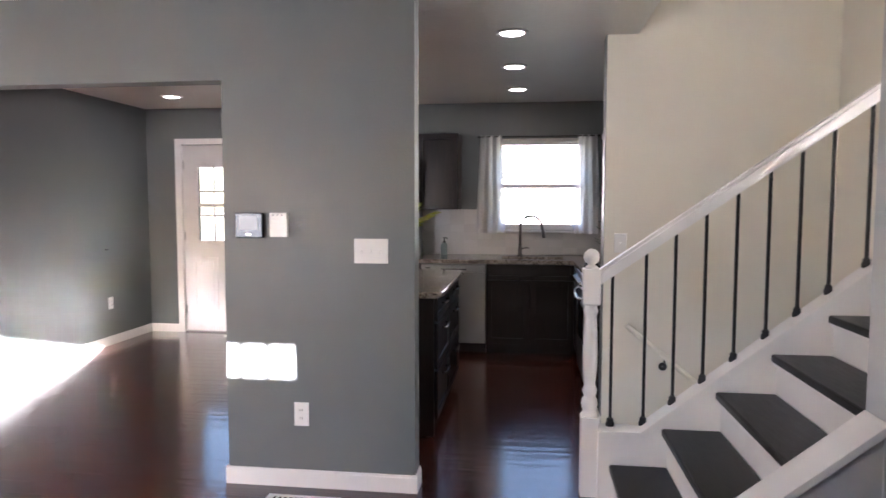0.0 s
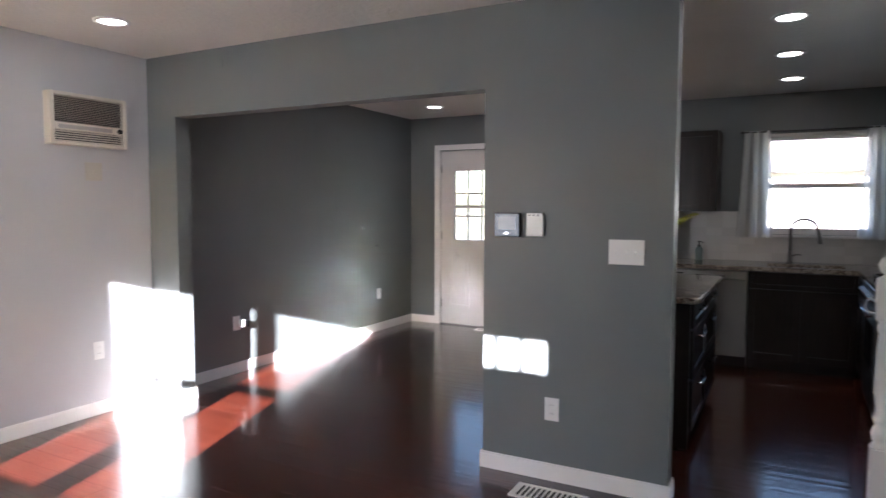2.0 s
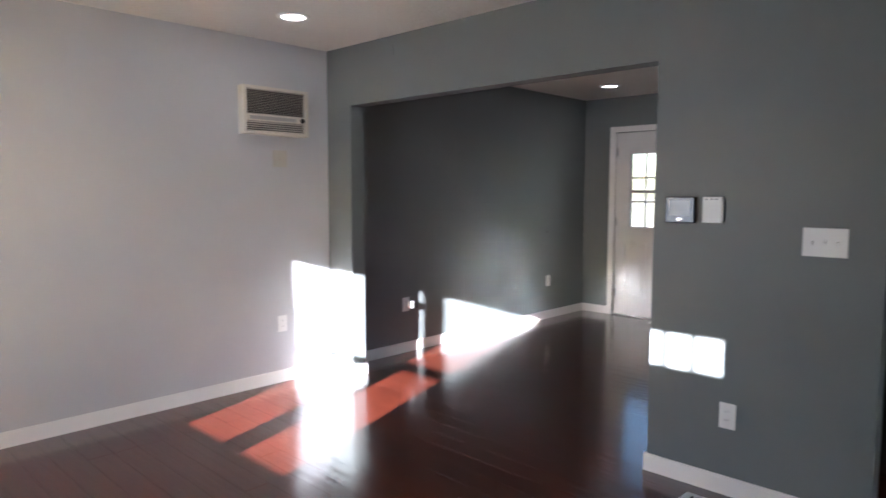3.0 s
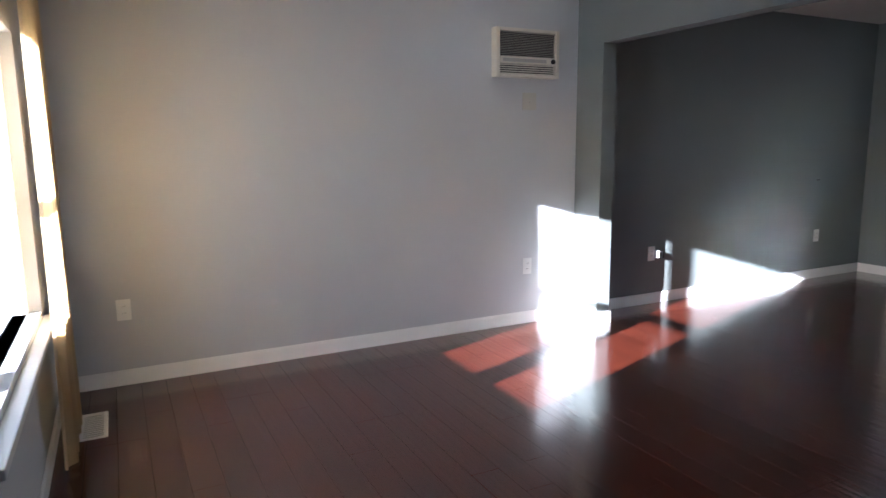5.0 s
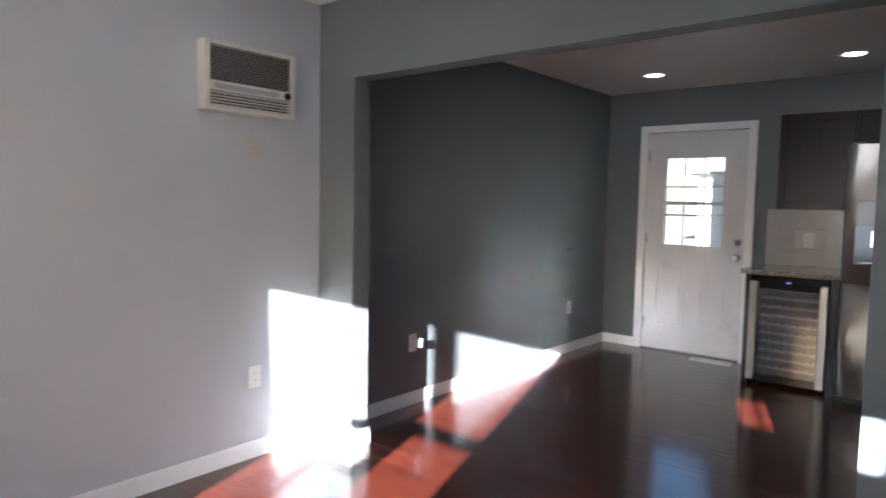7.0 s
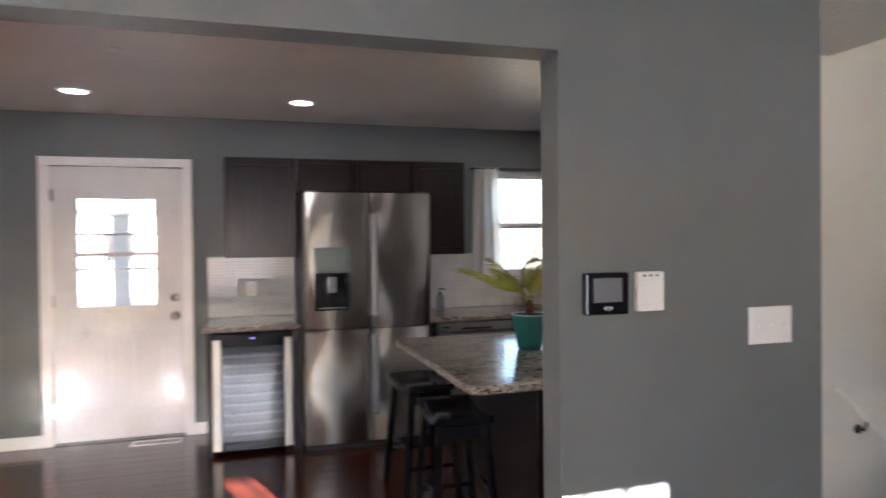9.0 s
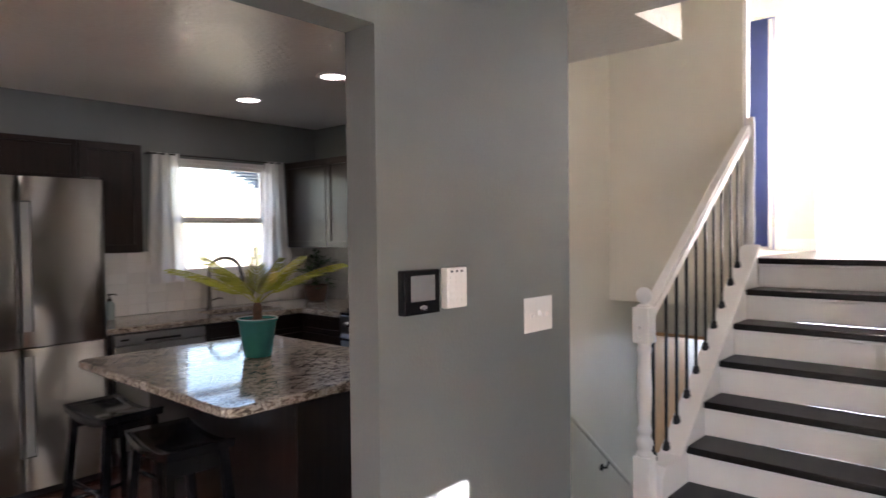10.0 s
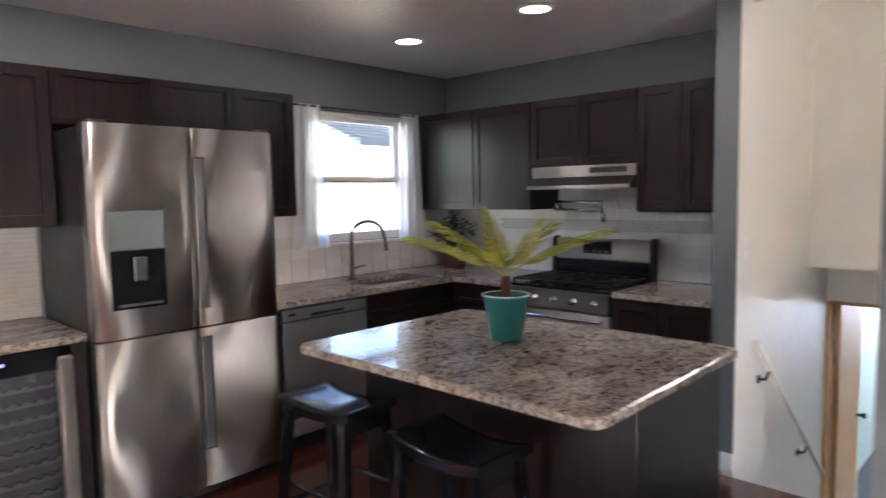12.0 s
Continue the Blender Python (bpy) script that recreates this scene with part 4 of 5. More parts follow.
# range
RY0, RY1, RXF = 4.748, 5.510, 1.125
rg = thing("range", "stainless steel gas range with black cooktop", "stove")
part("oven_body", boxes((RXF + .03, XK - .02, RY0, RY1, .05, .865)), M_BLACK, rg)
od = part("oven_door", boxes((RXF - .005, RXF + .03, RY0 + .003, RY1 - .003, .22, .735), bevel=.005), M_STEEL, rg)
part("oven_window", boxes((RXF - .0065, RXF - .005, RY0 + .13, RY1 - .13, .34, .62)), M_BLACKGLOSS, od)
part("oven_handle", tube([(RXF - .005, RY0 + .05, .70), (RXF - .045, RY0 + .05, .70), (RXF - .045, RY1 - .05, .70), (RXF - .005, RY1 - .05, .70)], .011, 10), M_CHROME, od)
part("drawer", boxes((RXF, RXF + .03, RY0 + .003, RY1 - .003, .06, .212), bevel=.004), M_STEEL, rg)
part("control_panel", boxes((RXF - .012, RXF + .03, RY0, RY1, .745, .865), bevel=.006), M_STEELDARK, rg)
for k in range(5):
    y = RY0 + .10 + k * (RY1 - RY0 - .20) / 4
    part("knob", turned(lathe(((.026, 0), (.026, .006), (.019, .010), (.017, .034), (.010, .037)), 0, 0, 14), Matrix.Translation((RXF - .012, y, .805)) @ Matrix.Rotation(radians(-90), 4, 'Y')), M_CHROME, rg)
part("cooktop", boxes((RXF - .005, XK - .06, RY0, RY1, .866, .884), bevel=.004), M_BLACKGLOSS, rg)
for k in range(3):
    y0 = RY0 + .02 + k * .245
    bm = bmesh.new()
    for dy in (0, .115, .225):
        box(bm, RXF + .05, XK - .14, y0 + dy - .005, y0 + dy + .005, .903, .914)
    for x in (RXF + .05, RXF + .16, RXF + .25, RXF + .36, XK - .145):
        box(bm, x - .005, x + .005, y0 - .005, y0 + .23, .903, .914)
    for x in (RXF + .055, XK - .15):
        for dy in (0, .225):
            box(bm, x - .006, x + .006, y0 + dy - .006, y0 + dy + .006, .884, .904)
    part("grate", bm, M_BLACK, rg, "black cast iron grate")
    for x in (RXF + .14, RXF + .37):
        part("burner", lathe(((.04, .884), (.04, .892), (.028, .896), (.028, .901)), x, y0 + .113, 16), M_BLACK, rg)
bg = part("backguard", boxes((XK - .078, XK - .03, RY0 + .022, RY1 - .022, 1.000, 1.148), bevel=.010), M_STEEL, rg)
part("display", boxes((XK - .0805, XK - .078, RY0 + .30, RY0 + .52, 1.045, 1.128), bevel=.001), M_BLACKGLOSS, bg, "black glass clock display")
for k in range(4):
    part("button", boxes((XK - .0815, XK - .0805, RY0 + .325 + k * .048, RY0 + .350 + k * .048, 1.054, 1.064)), M_STEELDARK, bg)
part("lower_panel", boxes((XK - .082, XK - .03, RY0 + .022, RY1 - .022, .885, .999), bevel=.004), M_BLACKGLOSS, bg, "black lower panel")
for y in (RY0, RY1 - .0215):
    part("end_cap", prism([(XK - .105, .885), (XK - .028, .885), (XK - .028, 1.158), (XK - .072, 1.158), (XK - .088, 1.135)], 'y', y, y + .0215), M_BLACK, bg, "black end cap")
hd = thing("range_hood", "stainless steel under-cabinet range hood", "range hood")
part("vent_box", boxes((1.415, XK - .005, 4.750, 5.508, 1.566, 1.636), bevel=.003), M_STEEL, hd)
part("vent_panel", boxes((1.4135, 1.415, 4.80, 5.06, 1.588, 1.622)), M_BLACK, hd, "black slotted vent panel")
for k in range(4):
    part("vent_slat", boxes((1.411, 1.4135, 4.802, 5.058, 1.592 + k * .008, 1.595 + k * .008)), M_STEELDARK, hd)
part("canopy", prism([(XK - .005, 1.492), (1.362, 1.492), (1.362, 1.510), (1.415, 1.565), (XK - .005, 1.565)], 'y', 4.752, 5.506), M_STEELDARK, hd)
part("lip", boxes((1.350, 1.362, 4.750, 5.508, 1.488, 1.512), bevel=.003), M_STEEL, hd)
part("grease_filter", boxes((1.40, 1.68, 4.80, 5.46, 1.487, 1.4915)), M_SATIN, hd)
part("lamp_lens", boxes((1.372, 1.395, 5.06, 5.18, 1.484, 1.4915), bevel=.002), M_PLASTIC, hd)
pf = thing("pot_filler", "chrome folding pot filler tap on the tiled wall", "tap")
part("flange", turned(lathe(((.03, 0), (.03, .01), (.016, .016)), 0, 0, 14), Matrix.Translation((XK - .012, 5.50, 1.36)) @ Matrix.Rotation(radians(-90), 4, 'Y')), M_CHROME, pf)
part("arm", tube([(XK - .02, 5.50, 1.36), (XK - .07, 5.50, 1.36), (XK - .07, 5.50, 1.40), (1.60, 5.25, 1.40), (1.55, 5.05, 1.40), (1.55, 5.05, 1.33)], .012, 8), M_CHROME, pf)
part("second_arm", tube([(XK - .07, 5.50, 1.345), (1.60, 5.25, 1.345), (1.56, 5.08, 1.345)], .011, 8), M_CHROME, pf)
part("spout", tube([(1.55, 5.05, 1.345), (1.54, 5.03, 1.31), (1.54, 5.03, 1.27)], .017, 8), M_CHROME, pf)

# island
isl = thing("kitchen_island", "dark espresso kitchen island with drawers", "island")
IX0, IX1, IY0, IY1 = -.50, .150, 3.770, 5.020
part("body", boxes((IX0, IX1, IY0, IY1, .09, CB - .001)), M_CAB, isl)
part("plinth", boxes((IX0 + .02, IX1 - .05, IY0 + .02, IY1 - .02, 0, .09)), M_CAB, isl)
part("end_panel", boxes((IX0 - .012, IX1 + .001, IY0 - .014, IY0 - .001, .005, CB - .001), bevel=.002), M_CAB, isl)
for a, b in ((IY0 + .01, IY0 + .62), (IY0 + .63, IY1 - .01)):
    for z0, z1 in ((.70, .845), (.41, .69), (.10, .40)):
        mm = Matrix.Translation((IX1, a, 0)) @ Matrix.Rotation(radians(90), 4, 'Z')
        d = shaker("drawer", isl, mm, b - a, z0, z1, .045)
        w = b - a
        part("handle", turned(tube([(w / 2 - .09, -.02, z1 - .06), (w / 2 - .09, -.048, z1 - .06), (w / 2 + .09, -.048, z1 - .06), (w / 2 + .09, -.02, z1 - .06)], .006, 6), mm), M_CHROME, d, "chrome bar pull")


def rounded_slab(x0, x1, y0, y1, z0, z1, r):
    pts = []
    for cx, cy, a0 in ((x1 - r, y1 - r, 0), (x0 + r, y1 - r, 90), (x0 + r, y0 + r, 180), (x1 - r, y0 + r, 270)):
        pts += [(cx + r * math.cos(radians(a0 + 15 * k)), cy + r * math.sin(radians(a0 + 15 * k))) for k in range(7)]
    bm = bmesh.new()
    rows_ = []
    for z, o in ((z0, .006), (z0 + .006, 0), (z1 - .006, 0), (z1, .006)):
        mx, my = (x0 + x1) / 2, (y0 + y1) / 2
        rows_.append([bm.verts.new((x - math.copysign(o, x - mx), y - math.copysign(o, y - my), z)) for x, y in pts])
    for a, b in zip(rows_, rows_[1:]):
        for k in range(len(pts)):
            bm.faces.new((a[k], a[(k + 1) % len(pts)], b[(k + 1) % len(pts)], b[k]))
    bm.faces.new(list(reversed(rows_[0])))
    bm.faces.new(rows_[-1])
    return bm


solid("island_worktop", rounded_slab(-.822, .205, 3.705, 5.060, CB, CT, .05), M_GRANITE, "speckled granite island top with rounded corners", "worktop")

# stools
def stool():
    s = thing("bar_stool", "black wooden saddle stool tucked under the island", "stool", "stools at the island")
    bm = bmesh.new()
    n, h, wx, wy = 12, .60, .135, .215
    grid = []
    for i in range(n + 1):
        u = -1 + 2 * i / n
        row = []
        for j in range(7):
            v = -1 + 2 * j / 6
            row.append(bm.verts.new((v * wx, u * wy, h + .030 + .030 * u * u)))
        grid.append(row)
    low = [[bm.verts.new((v.co.x * .97, v.co.y * .98, v.co.z - .034)) for v in row] for row in grid]
    for i in range(n):
        for j in range(6):
            bm.faces.new((grid[i][j], grid[i + 1][j], grid[i + 1][j + 1], grid[i][j + 1])).smooth = True
            bm.faces.new((low[i][j], low[i][j + 1], low[i + 1][j + 1], low[i + 1][j])).smooth = True
    for i in range(n):
        bm.faces.new((grid[i][0], low[i][0], low[i + 1][0], grid[i + 1][0]))
        bm.faces.new((grid[i][6], grid[i + 1][6], low[i + 1][6], low[i][6]))
    for j in range(6):
        bm.faces.new((grid[0][j], grid[0][j + 1], low[0][j + 1], low[0][j]))
        bm.faces.new((grid[n][j], low[n][j], low[n][j + 1], grid[n][j + 1]))
    bmesh.ops.recalc_face_normals(bm, faces=bm.faces)
    part("seat", bm, M_STOOL, s)
    feet = {}
    for sx in (-1, 1):
        for sy in (-1, 1):
            b2 = bmesh.new()
            top, bot = (sx * .105, sy * .165), (sx * .155, sy * .205)
            vs = [b2.verts.new((c[0] + a * .017, c[1] + b * .017, z)) for c, z in ((bot, 0), (top, h + .02)) for a, b in ((-1, -1), (1, -1), (1, 1), (-1, 1))]
            for q in ((3, 2, 1, 0), (4, 5, 6, 7), (0, 1, 5, 4), (1, 2, 6, 5), (2, 3, 7, 6), (3, 0, 4, 7)):
                b2.faces.new([vs[k] for k in q])
            part("leg", b2, M_STOOL, s)
            feet[sx, sy] = lambda z, top=top, bot=bot: (bot[0] + (top[0] - bot[0]) * z / (h + .02), bot[1] + (top[1] - bot[1]) * z / (h + .02), z)
    for a, b, z in (((-1, -1), (1, -1), .20), ((-1, 1), (1, 1), .20), ((-1, -1), (-1, 1), .30), ((1, -1), (1, 1), .30)):
        part("stretcher", tube([feet[a](z), feet[b](z)], .012, 6), M_STOOL, s)
    for sy in (-1, 1):
        part("apron", boxes((-.10, .10, sy * .168 - .009, sy * .168 + .009, h - .05, h + .012)), M_STOOL, s)
    return s


M_STOOL = plain("black_stool_paint", (0.007, 0.0068, 0.0075), 0.13, vary=0.2, scale=7)
PLACED = set()
s1 = stool()
s1.matrix_basis = pose(-.690, 4.98, 0, 0, 0, 4)
s2 = copy_thing(s1, pose(-.700, 4.300, 0, 0, 0, -3))
PLACED |= {s1, s2}

# palm in a teal pot
pl = thing("potted_palm", "small yellow-green palm in a teal pot on the island", "plant")
PX, PY = -.225, 4.465
pot = part("pot", lathe(((.060, CT + .001), (.064, CT + .006), (.090, CT + .168), (.095, CT + .171), (.096, CT + .180), (.091, CT + .181), (.086, CT + .150), (.070, CT + .145)), PX, PY, 28), M_TEAL, pl, "glazed teal pot")
# thin pale ring along the pot's edge
part("rim", tube([(PX + .0935 * math.cos(2 * math.pi * k / 28), PY + .0935 * math.sin(2 * math.pi * k / 28), CT + .181) for k in range(29)], .003, 6), M_PLASTIC, pot, "pale rim")
part("soil", lathe(((.082, CT + .158), (.086, CT + .168), (.050, CT + .174)), PX, PY, 20), M_SOIL, pot)
part("trunk", lathe(((.020, CT + .168), (.023, CT + .185), (.020, CT + .205), (.023, CT + .220), (.019, CT + .240), (.014, CT + .255)), PX, PY, 12), M_BARK, pl)
rnd = random.Random(4)


def frond(az, length, lift, droop, width):
    """A pleated fan frond: folded leaflets side by side along a bent rib."""
    bm = bmesh.new()
    base = Vector((PX, PY, CT + .245))
    out = Vector((math.cos(az), math.sin(az), 0))
    side = Vector((-math.sin(az), math.cos(az), 0))
    rib = []
    n = 20
    for k in range(n + 1):
        u = k / n
        rib.append(base + out * (length * u * math.cos(lift * (1 - .45 * u))) + Vector((0, 0, length * (math.sin(lift) * u - droop * u * u))))
    tube(rib, .0030, 5, bm)
    for k in range(4, n + 1):
        u = k / n
        p = rib[k]
        d = (rib[k] - rib[k - 1]).normalized()
        up = side.cross(d).normalized()
        for s in (-1, 1):
            ll = width * math.sin(math.pi * min(1, .22 + .72 * u)) ** .8 + .02
            tip = p + d * ll * (.78 + .2 * u) + side * s * ll * (.62 - .30 * u) + up * (ll * .22 + rnd.uniform(-.008, .008)) - Vector((0, 0, ll * .12))
            m = p + (tip - p) * .5 + up * .006
            mw = d * .0075
            v = [bm.verts.new(q) for q in (p - d * .005, p + d * .005, m + mw, tip, m - mw)]
            bm.faces.new(v)
    return bm


for az, length, lift, droop, width in ((-50, .45, 43, .26, .105), (142, .42, 42, .25, .105), (112, .36, 56, .20, .10), (58, .32, 72, .10, .095), (8, .34, 60, .22, .10), (208, .33, 54, .24, .10), (262, .30, 66, .16, .09)):
    part("frond", frond(radians(az), length, radians(lift), droop, width), M_LEAF, pl)


# second plant in the corner of the worktop
p2 = thing("corner_plant", "dark green leafy plant in a brown pot on the worktop", "plant")
QX, QY = 1.545, 6.36
part("pot", lathe(((.075, CT + .001), (.09, CT + .02), (.105, CT + .11), (.100, CT + .14), (.092, CT + .14), (.088, CT + .12)), QX, QY, 20), M_POT, p2, "brown woven pot")
part("soil", lathe(((.085, CT + .11), (.088, CT + .122)), QX, QY, 16), M_SOIL, p2)
bm = bmesh.new()
for k in range(150):
    a, r, h = rnd.uniform(0, 6.283), rnd.uniform(.02, .19), rnd.uniform(.12, .42)
    c = Vector((QX + r * math.cos(a), min(QY + r * math.sin(a), YB - .05), CT + h * (1.1 - r * 1.4)))
    d = Vector((math.cos(a), math.sin(a), rnd.uniform(-.6, .6))).normalized()
    s = d.cross(Vector((0, 0, 1))).normalized()
    l, w = rnd.uniform(.03, .06), rnd.uniform(.012, .022)
    u = d.cross(s) * .006
    bm.faces.new([bm.verts.new(q) for q in (c - d * l, c + s * w + u, c + d * l, c - s * w + u)])
part("foliage", bm, M_LEAFDARK, p2)
bm = bmesh.new()
for k in range(9):
    a = rnd.uniform(0, 6.283)
    tube([(QX, QY, CT + .12), (QX + .05 * math.cos(a), QY + .05 * math.sin(a), CT + .24), (QX + .10 * math.cos(a), QY + .08 * math.sin(a), CT + .34)], .003, 5, bm)
part("stems", bm, M_LEAFDARK, p2)

# sheer curtains on the kitchen window
def drape(x0, x1, y, z0, z1, folds, deep, spread=0.0, n=72):
    bm = bmesh.new()
    top, bot = [], []
    cols = []
    for i in range(n + 1):
        u = i / n
        col = []
        for k in range(7):
            w = k / 6
            x = x0 + (x1 - x0) * u + spread * w * (u - .5)
            yy = y + deep * (.55 + .45 * w) * math.sin(2 * math.pi * folds * u + .6 * math.sin(3 * u + w)) + .003 * math.sin(11 * u + 5 * w)
            col.append((x, yy, z1 + (z0 - z1) * w))
        cols.append(col)
    t = .0012
    fa_ = [[bm.verts.new(p) for p in c] for c in cols]
    fb_ = [[bm.verts.new((p[0], p[1] + t, p[2])) for p in c] for c in cols]
    for i in range(n):
        for k in range(6):
            bm.faces.new((fa_[i][k], fa_[i + 1][k], fa_[i + 1][k + 1], fa_[i][k + 1])).smooth = True
            bm.faces.new((fb_[i][k], fb_[i][k + 1], fb_[i + 1][k + 1], fb_[i + 1][k])).smooth = True
    return bm


solid("curtain", drape(.225, .440, YB - .055, 1.110, 2.085, 3, .014, .09), M_SHEER, "sheer white kitchen curtain gathered beside the window", "curtain", "kitchen curtains")
solid("curtain", drape(1.185, 1.375, YB - .055, 1.110, 2.085, 3, .014, .09), M_SHEER, "sheer white kitchen curtain gathered beside the window", "curtain", "kitchen curtains")
rod = thing("curtain_rod", "thin black curtain rod above the kitchen window", "curtain rod")
part("rod", tube([(.205, YB - .055, 2.075), (1.395, YB - .055, 2.075)], .006, 8), M_BLACK, rod)
for x in (.205, 1.395):
    part("bracket", boxes((x - .006, x + .006, YB - .06, YB - .001, 2.067, 2.079)), M_BLACK, rod)
    part("finial", lathe(((.002, 2.063), (.011, 2.069), (.012, 2.075), (.011, 2.081), (.002, 2.087)), x, YB - .055, 10), M_BLACK, rod)

# ---- living room ----
solid("curtain", drape(-2.92, -2.385, YF + .085, .03, 2.18, 6, .022, .06, 110), M_BEIGE, "beige cloth curtain drawn over part of the front window", "curtain")
rod = thing("curtain_rod", "black curtain rod over the front window", "curtain rod")
part("rod", tube([(-3.0, YF + .085, 2.185), (-1.1, YF + .085, 2.185)], .010, 8), M_BLACK, rod)
for x in (-2.98, -1.12):
    part("bracket", boxes((x - .008, x + .008, YF + .001, YF + .09, 2.176, 2.194)), M_BLACK, rod)

M_ACD = plain("brown_grille_plastic", (0.34, 0.31, 0.27), 0.5, vary=0.05)
M_ACW = plain("aged_cream_plastic", (0.62, 0.58, 0.50), 0.45, vary=0.05)
ac = thing("air_conditioner", "off-white through-wall air conditioner with dark grilles", "air conditioner")
AY0, AY1, AZ0, AZ1, AXF = 2.272, 2.788, 1.768, 2.092, -3.335
part("casing", boxes((XL + .001, AXF, AY0, AY0 + .028, AZ0, AZ1), (XL + .001, AXF, AY1 - .028, AY1, AZ0, AZ1), (XL + .001, AXF, AY0 + .028, AY1 - .028, AZ1 - .022, AZ1), (XL + .001, AXF, AY0 + .028, AY1 - .028, AZ0, AZ0 + .020),
                     (XL + .001, AXF, AY0 + .028, AY1 - .028, 1.858, 1.905), bevel=.003), M_ACW, ac)
part("grille_back", boxes((XL + .001, AXF - .03, AY0 + .028, AY1 - .028, AZ0 + .02, AZ1 - .022)), M_BLACK, ac)
for k in range(15):
    z = 1.909 + k * .0110
    part("louvre", boxes((AXF - .026, AXF - .008, AY0 + .028, AY1 - .028, z, z + .0030)), M_ACD, ac)
for k in range(5):
    z = 1.791 + k * .0142
    part("louvre", boxes((AXF - .026, AXF - .006, AY0 + .028, AY1 - .028, z, z + .0055)), M_ACW, ac)
part("control_strip", boxes((AXF, AXF + .003, AY0 + .05, AY1 - .11, 1.868, 1.892)), M_CONCRETE, ac, "grey control strip")
part("dial", turned(lathe(((.017, 0), (.016, .012), (.011, .014)), 0, 0, 14), Matrix.Translation((AXF, AY1 - .055, 1.881)) @ Matrix.Rotation(radians(90), 4, 'Y')), M_BLACK, ac, "dark round dial")


def plate(name, w, h, label, category, kind, group=""):
    """A cover plate at the origin, facing -y, centre at z 0."""
    p = thing(name, label, category, group)
    part("cover", boxes((-w / 2, w / 2, -.006, 0, -h / 2, h / 2), bevel=.002), M_PLASTIC, p)
    if kind == "outlet":
        for z in (-.02, .02):
            r = part("receptacle", boxes((-.017, .017, -.0085, -.006, z - .014, z + .014), bevel=.001), M_PLASTIC, p)
            for x in (-.006, .006):
                part("slot", boxes((x - .001, x + .001, -.0095, -.0085, z - .003, z + .006)), M_BLACK, r)
    elif kind:
        for k in range(int(kind)):
            x = (k - (int(kind) - 1) / 2) * .046
            part("toggle", turned(boxes((-.005, .005, -.016, -.004, -.008, .008), bevel=.001), Matrix.Translation((x, 0, 0)) @ Matrix.Rotation(radians(22 if k != 1 else -22), 4, 'X')), M_PLASTIC, p)
    return p


west = lambda y, z: Matrix.Translation((XL, y, z)) @ Matrix.Rotation(radians(90), 4, 'Z')
south = lambda x, z: Matrix.Translation((x, YP, z))
ou = plate("wall_outlet", .074, .118, "white duplex wall outlet", "outlet", "outlet", "wall outlets")
ou.matrix_basis = south(-.402, .368)
PLACED.add(ou)
for m in (west(2.580, .428), west(-.095, .430), west(3.801, .417), west(5.917, .416), Matrix.Translation((-1.62, YB - .012, 1.10))):
    PLACED.add(copy_thing(ou, m))
sw = plate("light_switch", .166, .118, "white triple light switch plate", "light switch", "3")
sw.matrix_basis = south(-.046, 1.178)
bl = plate("blank_plate", .115, .118, "cream double plate with one switch under the air conditioner", "switch plate", "1")
bl.matrix_basis = west(2.585, 1.612)
for c in bl.children:
    if c.data.materials[0] == M_PLASTIC:
        c.data.materials[0] = M_ALMOND
hs = plate("light_switch", .074, .118, "white light switch on the stairwell wall", "light switch", "1")
hs.matrix_basis = Matrix.Translation((1.262, YE, 1.165))
PLACED |= {sw, bl, hs}
ad = thing("plug_adapter", "white plug-in adapter with a black plug in the dining outlet", "adapter")
part("white_plug", boxes((XL + .009, XL + .05, 3.815, 3.850, .385, .445), bevel=.004), M_PLASTIC, ad)
part("black_plug", boxes((XL + .009, XL + .045, 3.868, 3.905, .375, .430), bevel=.006), M_BLACK, ad)
solid("wall_hook", turned(lathe(((.006, 0), (.006, .004), (.0025, .006), (.0025, .024), (.005, .026)), 0, 0, 8), Matrix.Translation((XL, 5.869, .952)) @ Matrix.Rotation(radians(90), 4, 'Y')), M_BLACK, "small dark screw in the dining wall", "screw")
solid("wall_patch", boxes((-2.72, -2.66, YP - .006, YP, 2.29, 2.36), bevel=.002), M_SLATE, "small painted-over cover plate above the opening", "cover plate")

th = thing("thermostat", "black thermostat with a grey screen", "thermostat")
part("case", boxes((-.716, -.576, YP - .030, YP, 1.238, 1.360), bevel=.005), M_BLACKGLOSS, th)
part("screen", boxes((-.694, -.600, YP - .0315, YP - .030, 1.275, 1.345)), M_SCREEN, th, "grey screen")
part("badge", turned(lathe(((.016, 0), (.016, .002), (.010, .003)), 0, 0, 16), Matrix.Translation((-.646, YP - .030, 1.256)) @ Matrix.Rotation(radians(90), 4, 'X') @ Matrix.Diagonal((1.0, .5, 1, 1))), M_CHROME, th, "oval silver badge")
kp = thing("alarm_keypad", "white alarm keypad beside the thermostat", "keypad")
part("case", boxes((-.542, -.454, YP - .026, YP, 1.243, 1.360), bevel=.004), M_PLASTIC, kp)
for r in range(5):
    for c in range(3):
        part("key", boxes((-.530 + c * .023, -.514 + c * .023, YP - .0285, YP - .026, 1.262 + r * .0165, 1.272 + r * .0165), bevel=.001), M_PLASTIC, kp)
for c in range(3):
    part("lamp", boxes((-.528 + c * .022, -.518 + c * .022, YP - .0275, YP - .026, 1.346, 1.352)), M_SCREEN, kp)


